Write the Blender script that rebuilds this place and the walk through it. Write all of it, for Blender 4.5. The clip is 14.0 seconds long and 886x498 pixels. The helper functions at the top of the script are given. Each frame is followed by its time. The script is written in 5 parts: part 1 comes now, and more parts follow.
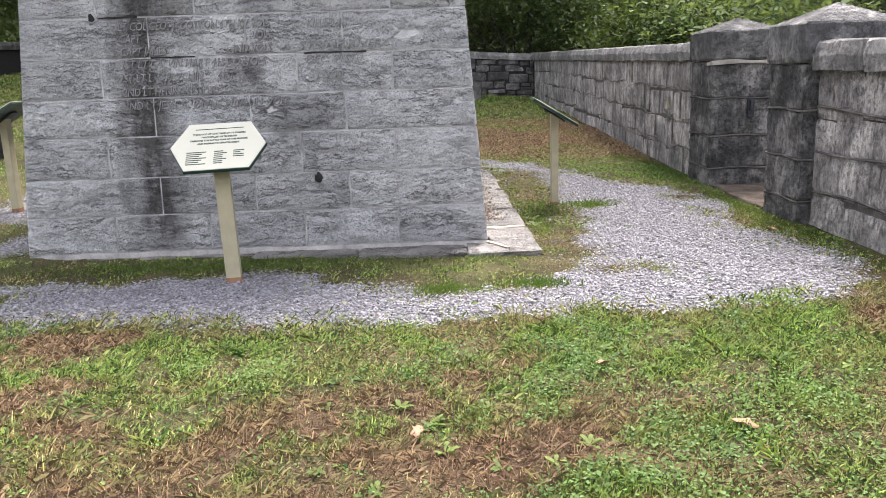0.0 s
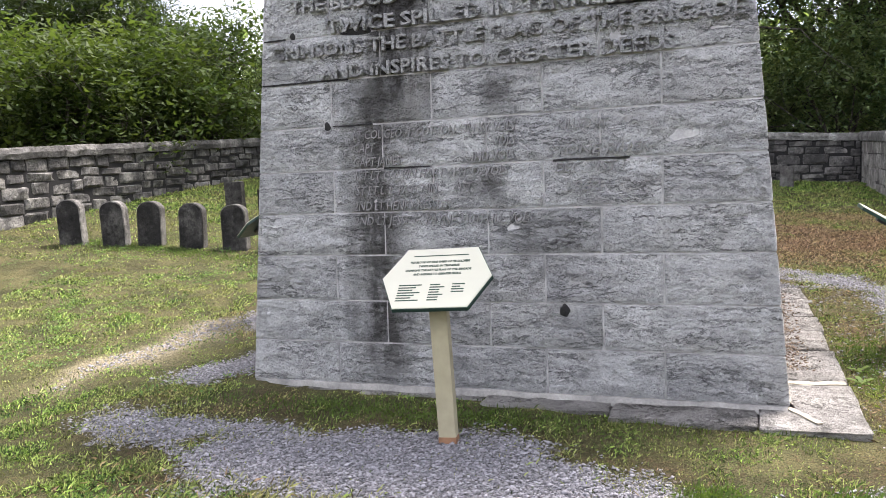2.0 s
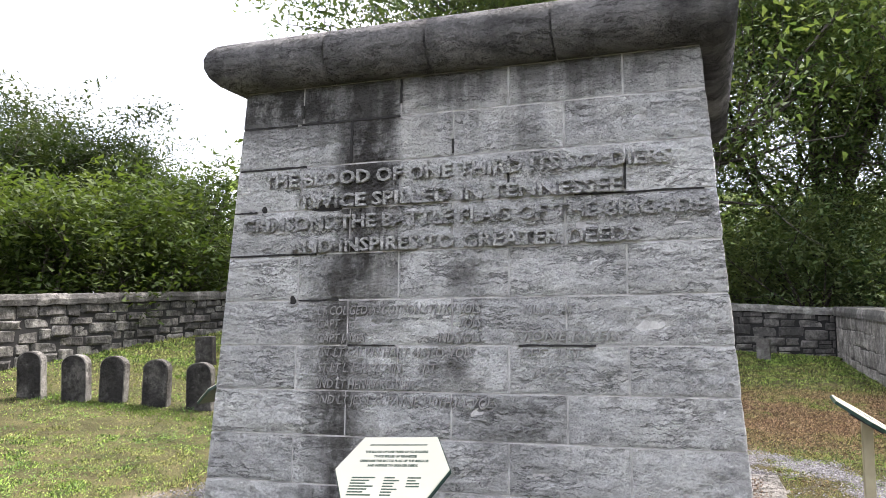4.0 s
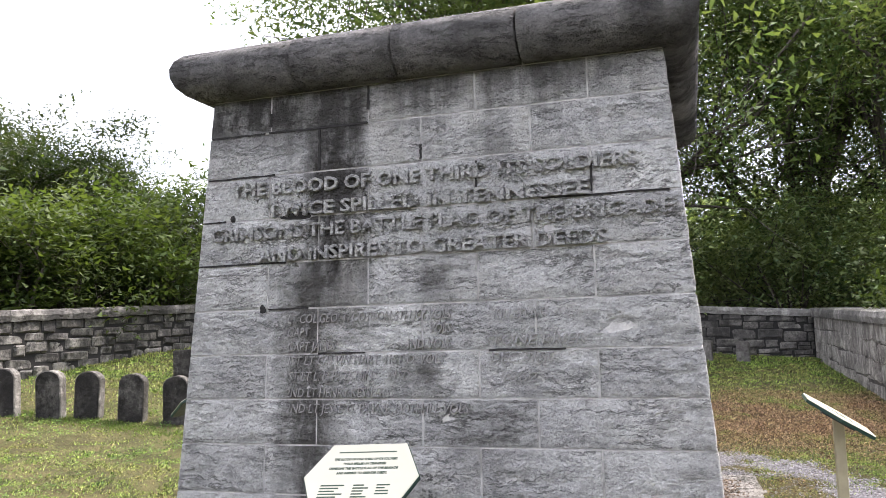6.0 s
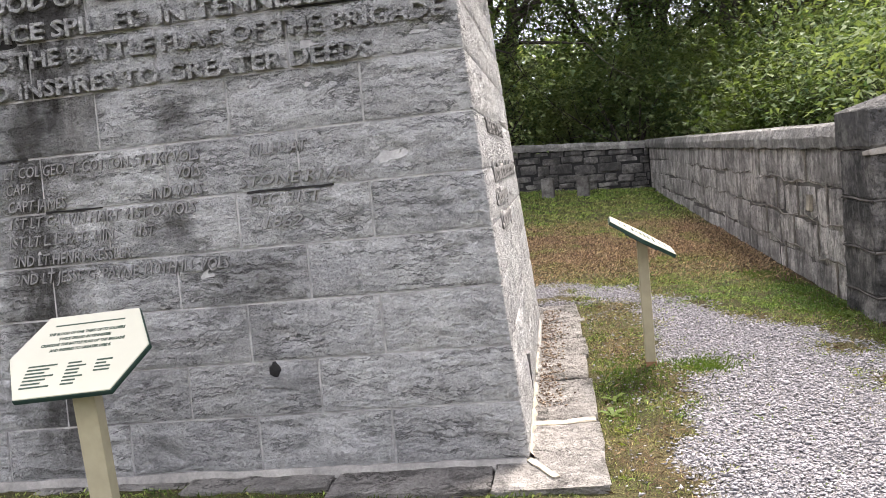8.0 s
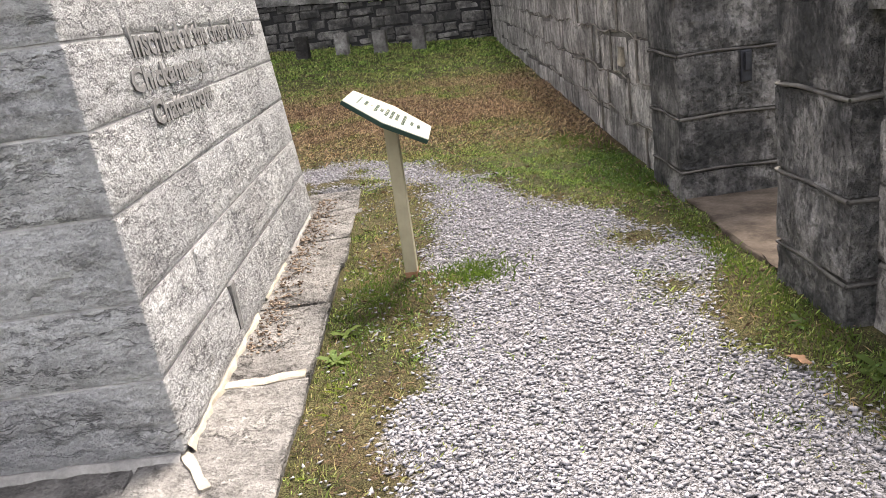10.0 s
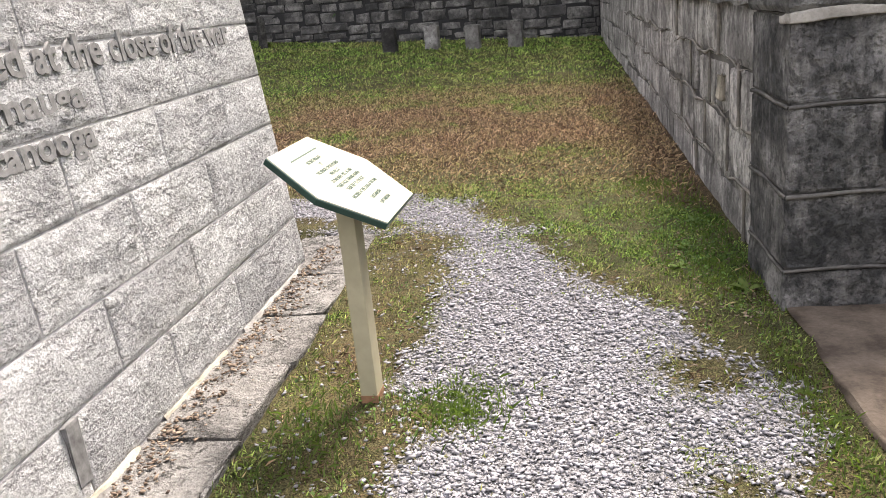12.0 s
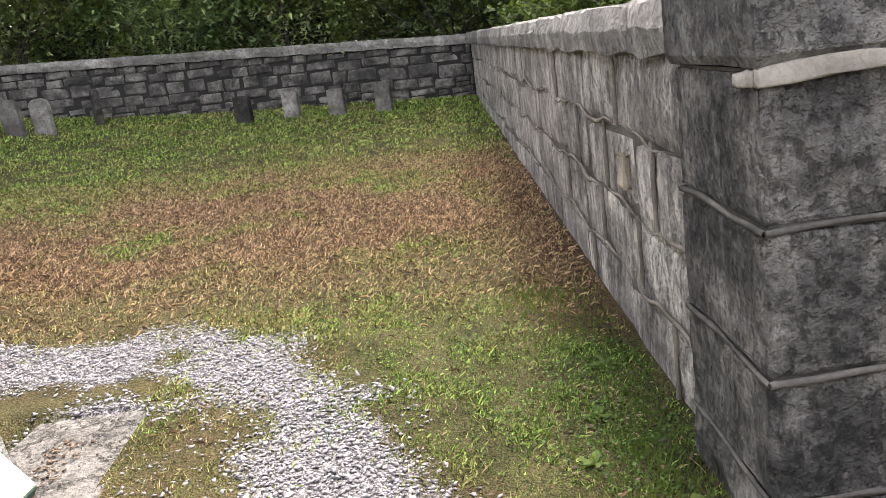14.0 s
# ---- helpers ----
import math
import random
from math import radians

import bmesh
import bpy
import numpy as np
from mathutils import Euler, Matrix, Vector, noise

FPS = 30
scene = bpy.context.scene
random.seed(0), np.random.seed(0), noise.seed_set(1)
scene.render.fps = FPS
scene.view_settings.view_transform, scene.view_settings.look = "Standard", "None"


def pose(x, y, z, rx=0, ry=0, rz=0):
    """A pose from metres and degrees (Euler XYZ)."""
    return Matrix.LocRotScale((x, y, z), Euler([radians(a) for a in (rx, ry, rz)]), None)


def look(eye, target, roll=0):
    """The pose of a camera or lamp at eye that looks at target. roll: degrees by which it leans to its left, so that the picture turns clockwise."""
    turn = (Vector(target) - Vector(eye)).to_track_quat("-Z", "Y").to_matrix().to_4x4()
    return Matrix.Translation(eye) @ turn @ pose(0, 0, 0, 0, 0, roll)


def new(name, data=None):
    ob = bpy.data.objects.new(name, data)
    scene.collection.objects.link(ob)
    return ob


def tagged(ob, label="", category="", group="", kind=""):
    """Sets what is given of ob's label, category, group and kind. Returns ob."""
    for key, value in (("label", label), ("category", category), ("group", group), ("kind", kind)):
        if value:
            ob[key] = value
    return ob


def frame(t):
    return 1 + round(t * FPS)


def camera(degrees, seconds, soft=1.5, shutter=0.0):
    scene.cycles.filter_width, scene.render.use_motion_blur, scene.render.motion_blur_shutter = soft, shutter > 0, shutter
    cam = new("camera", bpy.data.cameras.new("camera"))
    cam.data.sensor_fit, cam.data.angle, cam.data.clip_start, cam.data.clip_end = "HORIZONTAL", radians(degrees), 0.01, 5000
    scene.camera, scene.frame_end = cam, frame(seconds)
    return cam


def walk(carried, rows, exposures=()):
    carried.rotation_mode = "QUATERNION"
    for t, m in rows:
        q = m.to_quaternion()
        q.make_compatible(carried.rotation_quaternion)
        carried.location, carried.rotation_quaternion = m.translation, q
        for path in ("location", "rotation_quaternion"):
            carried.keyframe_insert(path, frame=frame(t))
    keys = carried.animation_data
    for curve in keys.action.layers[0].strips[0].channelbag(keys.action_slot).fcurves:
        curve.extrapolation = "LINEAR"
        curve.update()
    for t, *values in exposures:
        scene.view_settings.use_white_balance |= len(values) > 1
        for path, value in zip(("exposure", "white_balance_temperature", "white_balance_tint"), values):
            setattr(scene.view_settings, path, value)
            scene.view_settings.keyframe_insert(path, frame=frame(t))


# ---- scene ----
cam = camera(58.0, 14.0, soft=0.7)
PATH = [
    (0, (2.661, -5.229, 1.199), (2.694, -3.279, 0.756), -1.9),
    (0.5, (2.73, -4.97, 1.226), (2.438, -3.029, 0.841), -2.8),
    (1, (2.825, -4.638, 1.259), (2.284, -2.745, 0.907), -2.5),
    (1.5, (2.812, -4.356, 1.277), (2.15, -2.495, 0.959), -2.7),
    (2, (2.788, -4.142, 1.358), (2.109, -2.274, 1.133), -2.9),
    (2.5, (2.815, -4.068, 1.431), (2.141, -2.189, 1.31), -1.7),
    (3, (2.836, -4.027, 1.456), (2.177, -2.139, 1.42), -1.4),
    (3.5, (2.853, -4.027, 1.494), (2.215, -2.133, 1.573), -1.0),
    (3.7, (2.853, -4.029, 1.508), (2.22, -2.137, 1.64), -0.8),
    (5.8, (2.91, -4.004, 1.493), (2.324, -2.101, 1.684), -1.3),
    (6, (2.926, -3.995, 1.484), (2.338, -2.091, 1.66), -1.9),
    (6.5, (2.996, -3.963, 1.454), (2.418, -2.051, 1.554), -3.1),
    (7, (3.05, -3.825, 1.405), (2.592, -1.879, 1.344), -3.7),
    (7.2, (3.072, -3.729, 1.389), (2.687, -1.769, 1.272), -4.1),
    (9.3, (3.696, -2.696, 1.327), (3.49, -0.742, 0.952), -7.5),
    (9.5, (3.759, -2.575, 1.329), (3.609, -0.633, 0.877), -7.8),
    (10, (3.96, -2.212, 1.298), (3.935, -0.302, 0.704), -7.8),
    (10.5, (4.112, -1.915, 1.297), (4.133, -0.024, 0.647), -6.9),
    (11, (4.189, -1.558, 1.295), (4.237, 0.331, 0.638), -6.1),
    (11.5, (4.307, -1.256, 1.299), (4.232, 0.643, 0.675), -5.7),
    (12, (4.432, -0.948, 1.337), (4.138, 0.94, 0.744), -5.7),
    (12.5, (4.45, -0.58, 1.335), (4.065, 1.307, 0.796), -7.0),
    (13, (4.508, -0.234, 1.339), (4.164, 1.682, 0.88), -7.1),
    (13.5, (4.598, 0.175, 1.337), (4.323, 2.112, 0.918), -6.7),
    (14, (4.645, 0.547, 1.297), (4.614, 2.486, 0.81), -7.7),
]
walk(cam, [(t, look(eye, target, roll)) for t, eye, target, roll in PATH], [(0, 1.78, 6450, 17), (1.5, 1.8, 6450, 17), (2.5, 1.85, 6450, 16), (3.5, 1.95, 6500, 15), (6.5, 1.95, 6600, 17), (9.5, 1.72, 6850, 16), (11, 1.85, 6800, 15), (12.5, 1.9, 6800, 16), (13, 1.88, 6800, 16), (14, 2.2, 6850, 16)])

# ---- light ----
SUN_AZ, SUN_EL = radians(66), radians(57)
world = bpy.data.worlds.new("world")
scene.world = world
world.use_nodes = True
wn, wl = world.node_tree.nodes, world.node_tree.links
wn.clear()
w_out = wn.new("ShaderNodeOutputWorld")
w_bg = wn.new("ShaderNodeBackground")
w_sky = wn.new("ShaderNodeTexSky")
w_sky.sky_type = "NISHITA"
w_sky.sun_disc = False
w_sky.sun_elevation = SUN_EL
w_sky.sun_rotation = math.pi / 2 - SUN_AZ
w_sky.dust_density = 3.0
w_cloud = wn.new("ShaderNodeTexNoise")
w_cloud.inputs["Scale"].default_value = 2.2
w_cloud.inputs["Detail"].default_value = 6.0
w_cloud.inputs["Roughness"].default_value = 0.55
w_ramp = wn.new("ShaderNodeValToRGB")
w_ramp.color_ramp.elements[0].position = 0.4
w_ramp.color_ramp.elements[0].color = (4.6, 5.0, 5.8, 1)
w_ramp.color_ramp.elements[1].position = 0.66
w_ramp.color_ramp.elements[1].color = (9.5, 9.7, 10.2, 1)
w_mix = wn.new("ShaderNodeMix")
w_mix.data_type = "RGBA"
w_mix.inputs["Factor"].default_value = 0.85
wl.new(w_cloud.outputs["Fac"], w_ramp.inputs["Fac"])
wl.new(w_sky.outputs["Color"], w_mix.inputs["A"])
wl.new(w_ramp.outputs["Color"], w_mix.inputs["B"])
wl.new(w_mix.outputs["Result"], w_bg.inputs["Color"])
w_bg.inputs["Strength"].default_value = 0.11
wl.new(w_bg.outputs["Background"], w_out.inputs["Surface"])

sun_data = bpy.data.lights.new("sun", "SUN")
sun_data.energy = 5.0
sun_data.angle = radians(24.0)
sun_data.color = (1.0, 0.955, 0.88)
sun = new("sun", sun_data)
sun.matrix_world = look((0, 0, 0), (-math.cos(SUN_AZ) * math.cos(SUN_EL), -math.sin(SUN_AZ) * math.cos(SUN_EL), -math.sin(SUN_EL)))

# ---- materials ----


class Nodes:
    """A small helper that wires one node material."""

    def __init__(self, name):
        self.mat = bpy.data.materials.new(name)
        self.mat.use_nodes = True
        self.n, self.l = self.mat.node_tree.nodes, self.mat.node_tree.links
        self.bsdf = self.n["Principled BSDF"]
        self.geo = self.n.new("ShaderNodeNewGeometry")
        self.info = self.n.new("ShaderNodeObjectInfo")
        self.pos = self.geo.outputs["Position"]

    def put(self, socket, value):
        if isinstance(value, bpy.types.NodeSocket):
            self.l.new(value, socket)
        else:
            socket.default_value = value

    def scaled(self, x, y, z, source=None, shift=True):
        """World position stretched by the given factors, shifted by the object's own random number."""
        m = self.n.new("ShaderNodeVectorMath")
        m.operation = "MULTIPLY"
        self.put(m.inputs[0], source or self.pos)
        m.inputs[1].default_value = (x, y, z)
        if not shift:
            return m.outputs[0]
        a = self.n.new("ShaderNodeVectorMath")
        a.operation = "MULTIPLY_ADD"
        self.put(a.inputs[0], self.info.outputs["Random"])
        a.inputs[1].default_value = (17.0, 23.0, 11.0)
        self.put(a.inputs[2], m.outputs[0])
        return a.outputs[0]

    def noise(self, vec, scale=1.0, detail=4.0, rough=0.55, distort=0.0):
        t = self.n.new("ShaderNodeTexNoise")
        self.put(t.inputs["Vector"], vec)
        t.inputs["Scale"].default_value = scale
        t.inputs["Detail"].default_value = detail
        t.inputs["Roughness"].default_value = rough
        t.inputs["Distortion"].default_value = distort
        return t.outputs["Fac"]

    def voronoi(self, vec, scale, feature="F1"):
        t = self.n.new("ShaderNodeTexVoronoi")
        t.feature = feature
        self.put(t.inputs["Vector"], vec)
        t.inputs["Scale"].default_value = scale
        return t.outputs["Distance"]

    def span(self, value, a, b, c=0.0, d=1.0):
        m = self.n.new("ShaderNodeMapRange")
        self.put(m.inputs["Value"], value)
        for key, v in (("From Min", a), ("From Max", b), ("To Min", c), ("To Max", d)):
            m.inputs[key].default_value = v
        return m.outputs["Result"]

    def math(self, op, a, b=0.0):
        m = self.n.new("ShaderNodeMath")
        m.operation = op
        self.put(m.inputs[0], a)
        self.put(m.inputs[1], b)
        return m.outputs[0]

    def mix(self, fac, a, b, mode="MIX"):
        m = self.n.new("ShaderNodeMix")
        m.data_type = "RGBA"
        m.blend_type = mode
        self.put(m.inputs["Factor"], fac)
        for key, v in (("A", a), ("B", b)):
            self.put(m.inputs[key], v if isinstance(v, bpy.types.NodeSocket) else (*v, 1.0))
        return m.outputs["Result"]

    def axis(self, which):
        s = self.n.new("ShaderNodeSeparateXYZ")
        self.l.new(self.pos, s.inputs[0])
        return s.outputs[which]

    def attribute(self, name):
        a = self.n.new("ShaderNodeAttribute")
        a.attribute_name = name
        return a.outputs["Fac"]

    def bump(self, height, distance, strength=1.0, after=None):
        b = self.n.new("ShaderNodeBump")
        self.put(b.inputs["Height"], height)
        b.inputs["Distance"].default_value = distance
        b.inputs["Strength"].default_value = strength
        if after:
            self.l.new(after, b.inputs["Normal"])
        return b.outputs["Normal"]

    def done(self, color, rough=0.85, normal=None, metal=0.0, specular=0.3):
        self.put(self.bsdf.inputs["Base Color"], color if isinstance(color, bpy.types.NodeSocket) else (*color, 1.0))
        self.put(self.bsdf.inputs["Roughness"], rough)
        self.bsdf.inputs["Metallic"].default_value = metal
        self.bsdf.inputs["Specular IOR Level"].default_value = specular
        if normal:
            self.l.new(normal, self.bsdf.inputs["Normal"])
        return self.mat


def limestone(name, dark, light, stained=False, weather=0.0):
    """Tooled, weathered limestone with broken bedding seams, pits and soot; shade in its hollows is part of the colour.
    """
    m = Nodes(name)
    big = m.noise(m.scaled(1.3, 1.3, 2.0), 1.0, 5.0, 0.6)
    mid = m.noise(m.scaled(5, 5, 9), 1.0, 5.0, 0.65)
    fine = m.noise(m.scaled(60, 60, 75), 1.0, 3.0, 0.7)
    warp = m.n.new("ShaderNodeVectorMath")
    warp.operation = "MULTIPLY_ADD"
    m.put(warp.inputs[0], m.noise(m.scaled(9, 9, 9), 1.0, 3.0, 0.6))
    warp.inputs[1].default_value = (0.0, 0.0, 1.1)
    m.put(warp.inputs[2], m.scaled(2.2, 2.2, 13))
    seam_n = m.noise(warp.outputs[0], 1.0, 6.0, 0.66, 0.3)
    seam = m.span(m.math("ABSOLUTE", m.math("SUBTRACT", seam_n, 0.53)), 0.0, 0.02, 1.0, 0.0)
    patch = m.span(m.noise(m.scaled(2.6, 2.6, 4.5), 1.0, 4.0), 0.43, 0.53)
    seam = m.math("MULTIPLY", seam, patch)
    tool = m.noise(m.scaled(34, 34, 70), 1.0, 5.0, 0.75)
    col = m.mix(m.span(big, 0.38, 0.62), dark, light)
    col = m.mix(m.span(mid, 0.35, 0.7, 0.0, 0.55), col, tuple(v * 0.78 for v in dark))
    tone = m.span(m.info.outputs["Random"], 0, 1, 0.9, 1.08)
    fleck = m.span(m.noise(m.scaled(11, 11, 30), 1.0, 7.0, 0.78), 0.54, 0.66)
    pit = m.span(m.voronoi(m.scaled(1, 1, 1.6), 85.0), 0.0, 0.32, 1.0, 0.0)
    pit = m.math("MULTIPLY", pit, m.span(m.noise(m.scaled(7, 7, 7), 1.0, 3.0), 0.45, 0.6))
    rough_n = m.noise(m.scaled(110, 110, 130), 1.0, 4.0, 0.8)
    col = m.mix(1.0, col, m.span(fine, 0.25, 0.75, 0.74, 1.24), "MULTIPLY")
    col = m.mix(1.0, col, m.span(rough_n, 0.3, 0.7, 0.88, 1.12), "MULTIPLY")
    south_share = m.span(m.axis("Y"), 0.3, 0.5, 1.0, 0.62) if stained else 1.0
    # flecks, pits and hollows darkened in the colour: soot plus painted cavity shade
    col = m.mix(m.math("MULTIPLY", fleck, m.math("MULTIPLY", south_share, 0.4)), col, tuple(v * 0.42 for v in dark))
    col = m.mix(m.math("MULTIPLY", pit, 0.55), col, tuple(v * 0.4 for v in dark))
    col = m.mix(1.0, col, tone, "MULTIPLY")
    col = m.mix(m.math("MULTIPLY", seam, m.math("MULTIPLY", south_share, 0.9)), col, tuple(v * 0.28 for v in dark))
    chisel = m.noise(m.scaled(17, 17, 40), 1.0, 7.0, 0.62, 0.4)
    hollow_shade = m.math("MULTIPLY", m.span(chisel, 0.36, 0.44, 1.0, 0.0), m.span(m.noise(m.scaled(3.4, 3.4, 6.0), 1.0, 3.0), 0.4, 0.6, 0.25, 1.0))
    col = m.mix(m.math("MULTIPLY", hollow_shade, m.math("MULTIPLY", south_share, 0.5)), col, tuple(v * 0.3 for v in dark))
    if stained:
        x, z = m.axis("X"), m.axis("Z")
        wob = m.span(m.noise(m.scaled(5, 5, 1.0, shift=False), 1.0, 5.0), 0.3, 0.7, -0.09, 0.09)
        wx = m.math("ADD", x, wob)
        south = m.span(m.axis("Y"), 0.3, 0.5, 1.0, 0.1)
        grit = m.span(m.noise(m.scaled(9, 9, 4.0, shift=False), 1.0, 7.0, 0.7), 0.36, 0.52, 0.55, 1.0)

        def smear(x0, x1, z0, z1, amount, tone, soft_x=0.06, soft_z=0.2):
            """A run of soot or lime down the south face, between two heights."""
            a = m.math("MULTIPLY", m.span(wx, x0 - soft_x, x0 + soft_x), m.span(wx, x1 - soft_x, x1 + soft_x, 1.0, 0.0))
            b = m.math("MULTIPLY", m.span(z, z0 - soft_z, z0 + soft_z), m.span(z, z1 - soft_z, z1 + soft_z, 1.0, 0.0))
            f = m.math("MULTIPLY", m.math("MULTIPLY", m.math("MULTIPLY", a, b), grit), m.math("MULTIPLY", south, amount))
            return m.mix(f, col, tone)

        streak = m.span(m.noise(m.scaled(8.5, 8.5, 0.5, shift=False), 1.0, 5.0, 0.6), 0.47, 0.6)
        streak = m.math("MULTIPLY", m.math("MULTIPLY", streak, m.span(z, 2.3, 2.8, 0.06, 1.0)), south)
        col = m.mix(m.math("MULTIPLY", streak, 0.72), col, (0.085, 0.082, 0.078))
        col = smear(0.88, 1.2, 1.5, 2.9, 1.0, (0.06, 0.057, 0.055))
        col = smear(0.74, 1.02, 0.1, 1.9, 0.92, (0.08, 0.077, 0.073), 0.08)
        col = smear(0.05, 1.2, 2.56, 2.95, 1.0, (0.06, 0.058, 0.056), 0.1, 0.12)
        col = smear(1.2, 2.75, 2.7, 2.95, 0.8, (0.075, 0.072, 0.07), 0.2, 0.08)
        col = smear(1.5, 1.68, 1.62, 1.8, 0.85, (0.09, 0.086, 0.082), 0.07, 0.1)
        col = smear(1.4, 1.62, 1.1, 1.3, 0.8, (0.08, 0.077, 0.074), 0.07, 0.08)
        col = smear(1.7, 2.1, 0.75, 1.0, 0.5, (0.1, 0.097, 0.093), 0.12, 0.12)
        col = smear(1.86, 2.02, 2.25, 2.7, 0.5, (0.1, 0.097, 0.093), 0.06, 0.12)
        for x0, x1, z0, z1 in ((1.24, 1.42, 2.2, 2.8), (1.8, 1.88, 2.5, 2.9), (2.08, 2.17, 2.38, 2.66), (2.42, 2.47, 2.68, 2.9), (1.1, 1.16, 1.6, 2.2)):
            col = smear(x0, x1, z0, z1, 0.55, (0.6, 0.59, 0.57), 0.03, 0.1)
        blot = m.span(m.noise(m.scaled(2.4, 2.4, 3.1, shift=False), 1.0, 5.0, 0.7), 0.52, 0.66)
        col = m.mix(m.math("MULTIPLY", m.math("MULTIPLY", blot, south), 0.2), col, (0.10, 0.097, 0.092))
        # concave creases get crease shade, along with dirt, painted into the colour
        crevice_shade = m.span(m.geo.outputs["Pointiness"], 0.4, 0.485, 1.0, 0.0)
        col = m.mix(m.math("MULTIPLY", crevice_shade, 0.7), col, (0.075, 0.073, 0.07))
    if weather:
        soot = m.span(m.noise(m.scaled(3, 3, 1.5, shift=False), 1.0, 6.0, 0.65), 0.42, 0.62)
        col = m.mix(m.math("MULTIPLY", soot, weather), col, (0.045, 0.044, 0.045))
    nrm = m.bump(seam, -0.06, 1.0)
    nrm = m.bump(fleck, -0.02, 0.7, nrm)
    nrm = m.bump(tool, 0.03, 1.0, nrm)
    nrm = m.bump(m.math("MINIMUM", chisel, 0.5), 0.09, 1.0, nrm)
    nrm = m.bump(m.math("ADD", mid, fine), 0.022, 0.7, nrm)
    return m.done(col, m.span(mid, 0.3, 0.7, 0.8, 0.95), nrm, specular=0.2)


def wall_stone(name, dark, light, soot, amount, runs=0.0, vary=(0.62, 1.22), lime=(0.5, 0.48, 0.45)):
    """Rubble limestone, blackened in patches and washed pale in runs."""
    m = Nodes(name)
    big = m.noise(m.scaled(2.2, 2.2, 2.6, shift=not runs), 1.0, 5.0, 0.62)
    mid = m.noise(m.scaled(9, 9, 11), 1.0, 5.0, 0.66)
    fine = m.noise(m.scaled(55, 55, 55), 1.0, 3.0, 0.7)
    col = m.mix(m.span(big, 0.4, 0.6), dark, light)
    col = m.mix(1.0, col, m.span(m.info.outputs["Random"], 0, 1, *vary), "MULTIPLY")
    col = m.mix(1.0, col, m.span(fine, 0.2, 0.8, 0.68, 1.25), "MULTIPLY")
    crust = m.span(m.math("ADD", m.noise(m.scaled(3.2, 3.2, 2.4, shift=False), 1.0, 8.0, 0.74), m.math("MULTIPLY", mid, 0.35)), 0.58, 0.73)
    col = m.mix(m.math("MULTIPLY", crust, amount), col, soot)
    if runs:
        pale = m.span(m.noise(m.scaled(9, 9, 2.0, shift=False), 1.0, 7.0, 0.72), 0.54, 0.63)
        col = m.mix(m.math("MULTIPLY", pale, runs), col, lime)
        drip = m.span(m.noise(m.scaled(11, 11, 2.4, shift=False), 1.0, 8.0, 0.76), 0.49, 0.61)
        col = m.mix(m.math("MULTIPLY", drip, min(0.58, 0.15 + runs)), col, soot)
    speck = m.span(m.noise(m.scaled(30, 30, 22), 1.0, 7.0, 0.7), 0.53, 0.6)
    col = m.mix(m.math("MULTIPLY", speck, 0.4), col, soot)
    lichen = m.span(m.noise(m.scaled(14, 14, 14, shift=False), 1.0, 3.0, 0.6), 0.68, 0.74)
    col = m.mix(m.math("MULTIPLY", lichen, 0.28), col, (0.3, 0.3, 0.27))
    nrm = m.bump(big, 0.05, 0.5)
    nrm = m.bump(mid, 0.05, 1.0, nrm)
    nrm = m.bump(speck, -0.012, 0.8, m.bump(fine, 0.014, 1.0, nrm))
    return m.done(col, 0.92, nrm, specular=0.15)


def mortar(name, tone, dark):
    m = Nodes(name)
    a = m.noise(m.scaled(6, 6, 6), 1.0, 5.0, 0.6)
    b = m.noise(m.scaled(70, 70, 70), 1.0, 3.0, 0.7)
    col = m.mix(m.span(a, 0.35, 0.65), dark, tone)
    col = m.mix(1.0, col, m.span(b, 0.2, 0.8, 0.75, 1.2), "MULTIPLY")
    return m.done(col, 0.95, m.bump(b, 0.006, 0.7, m.bump(a, 0.01, 0.6)), specular=0.1)


def plain(name, color, rough=0.5, metal=0.0, grain=0.08, scale=30.0, bump=0.0):
    m = Nodes(name)
    a = m.noise(m.scaled(scale, scale, scale), 1.0, 4.0, 0.6)
    col = m.mix(1.0, color, m.span(a, 0.25, 0.75, 1 - grain, 1 + grain), "MULTIPLY")
    return m.done(col, m.span(a, 0.3, 0.7, rough - 0.06, rough + 0.08), m.bump(a, bump, 0.6) if bump else None, metal)


def leafy(name, dark, light, tip, tone=1.0):
    """Leaves that differ one from another and let light through."""
    m = Nodes(name)
    r = m.geo.outputs["Random Per Island"]
    n = m.noise(m.scaled(0.8, 0.8, 0.8), 1.0, 3.0)
    col = m.mix(m.span(r, 0, 1), dark, light)
    col = m.mix(m.span(n, 0.42, 0.68, 0.0, 0.7), col, tip)
    col = m.mix(1.0, col, m.span(m.info.outputs["Random"], 0, 1, 0.75 * tone, 1.2 * tone), "MULTIPLY")
    m.done(col, 0.6, specular=0.12)
    trans = m.n.new("ShaderNodeBsdfTranslucent")
    m.put(trans.inputs["Color"], m.mix(1.0, col, (1.25, 1.3, 0.6), "MULTIPLY"))
    both = m.n.new("ShaderNodeMixShader")
    both.inputs[0].default_value = 0.4
    m.l.new(m.bsdf.outputs[0], both.inputs[1])
    m.l.new(trans.outputs[0], both.inputs[2])
    m.l.new(both.outputs[0], m.n["Material Output"].inputs["Surface"])
    return m.mat


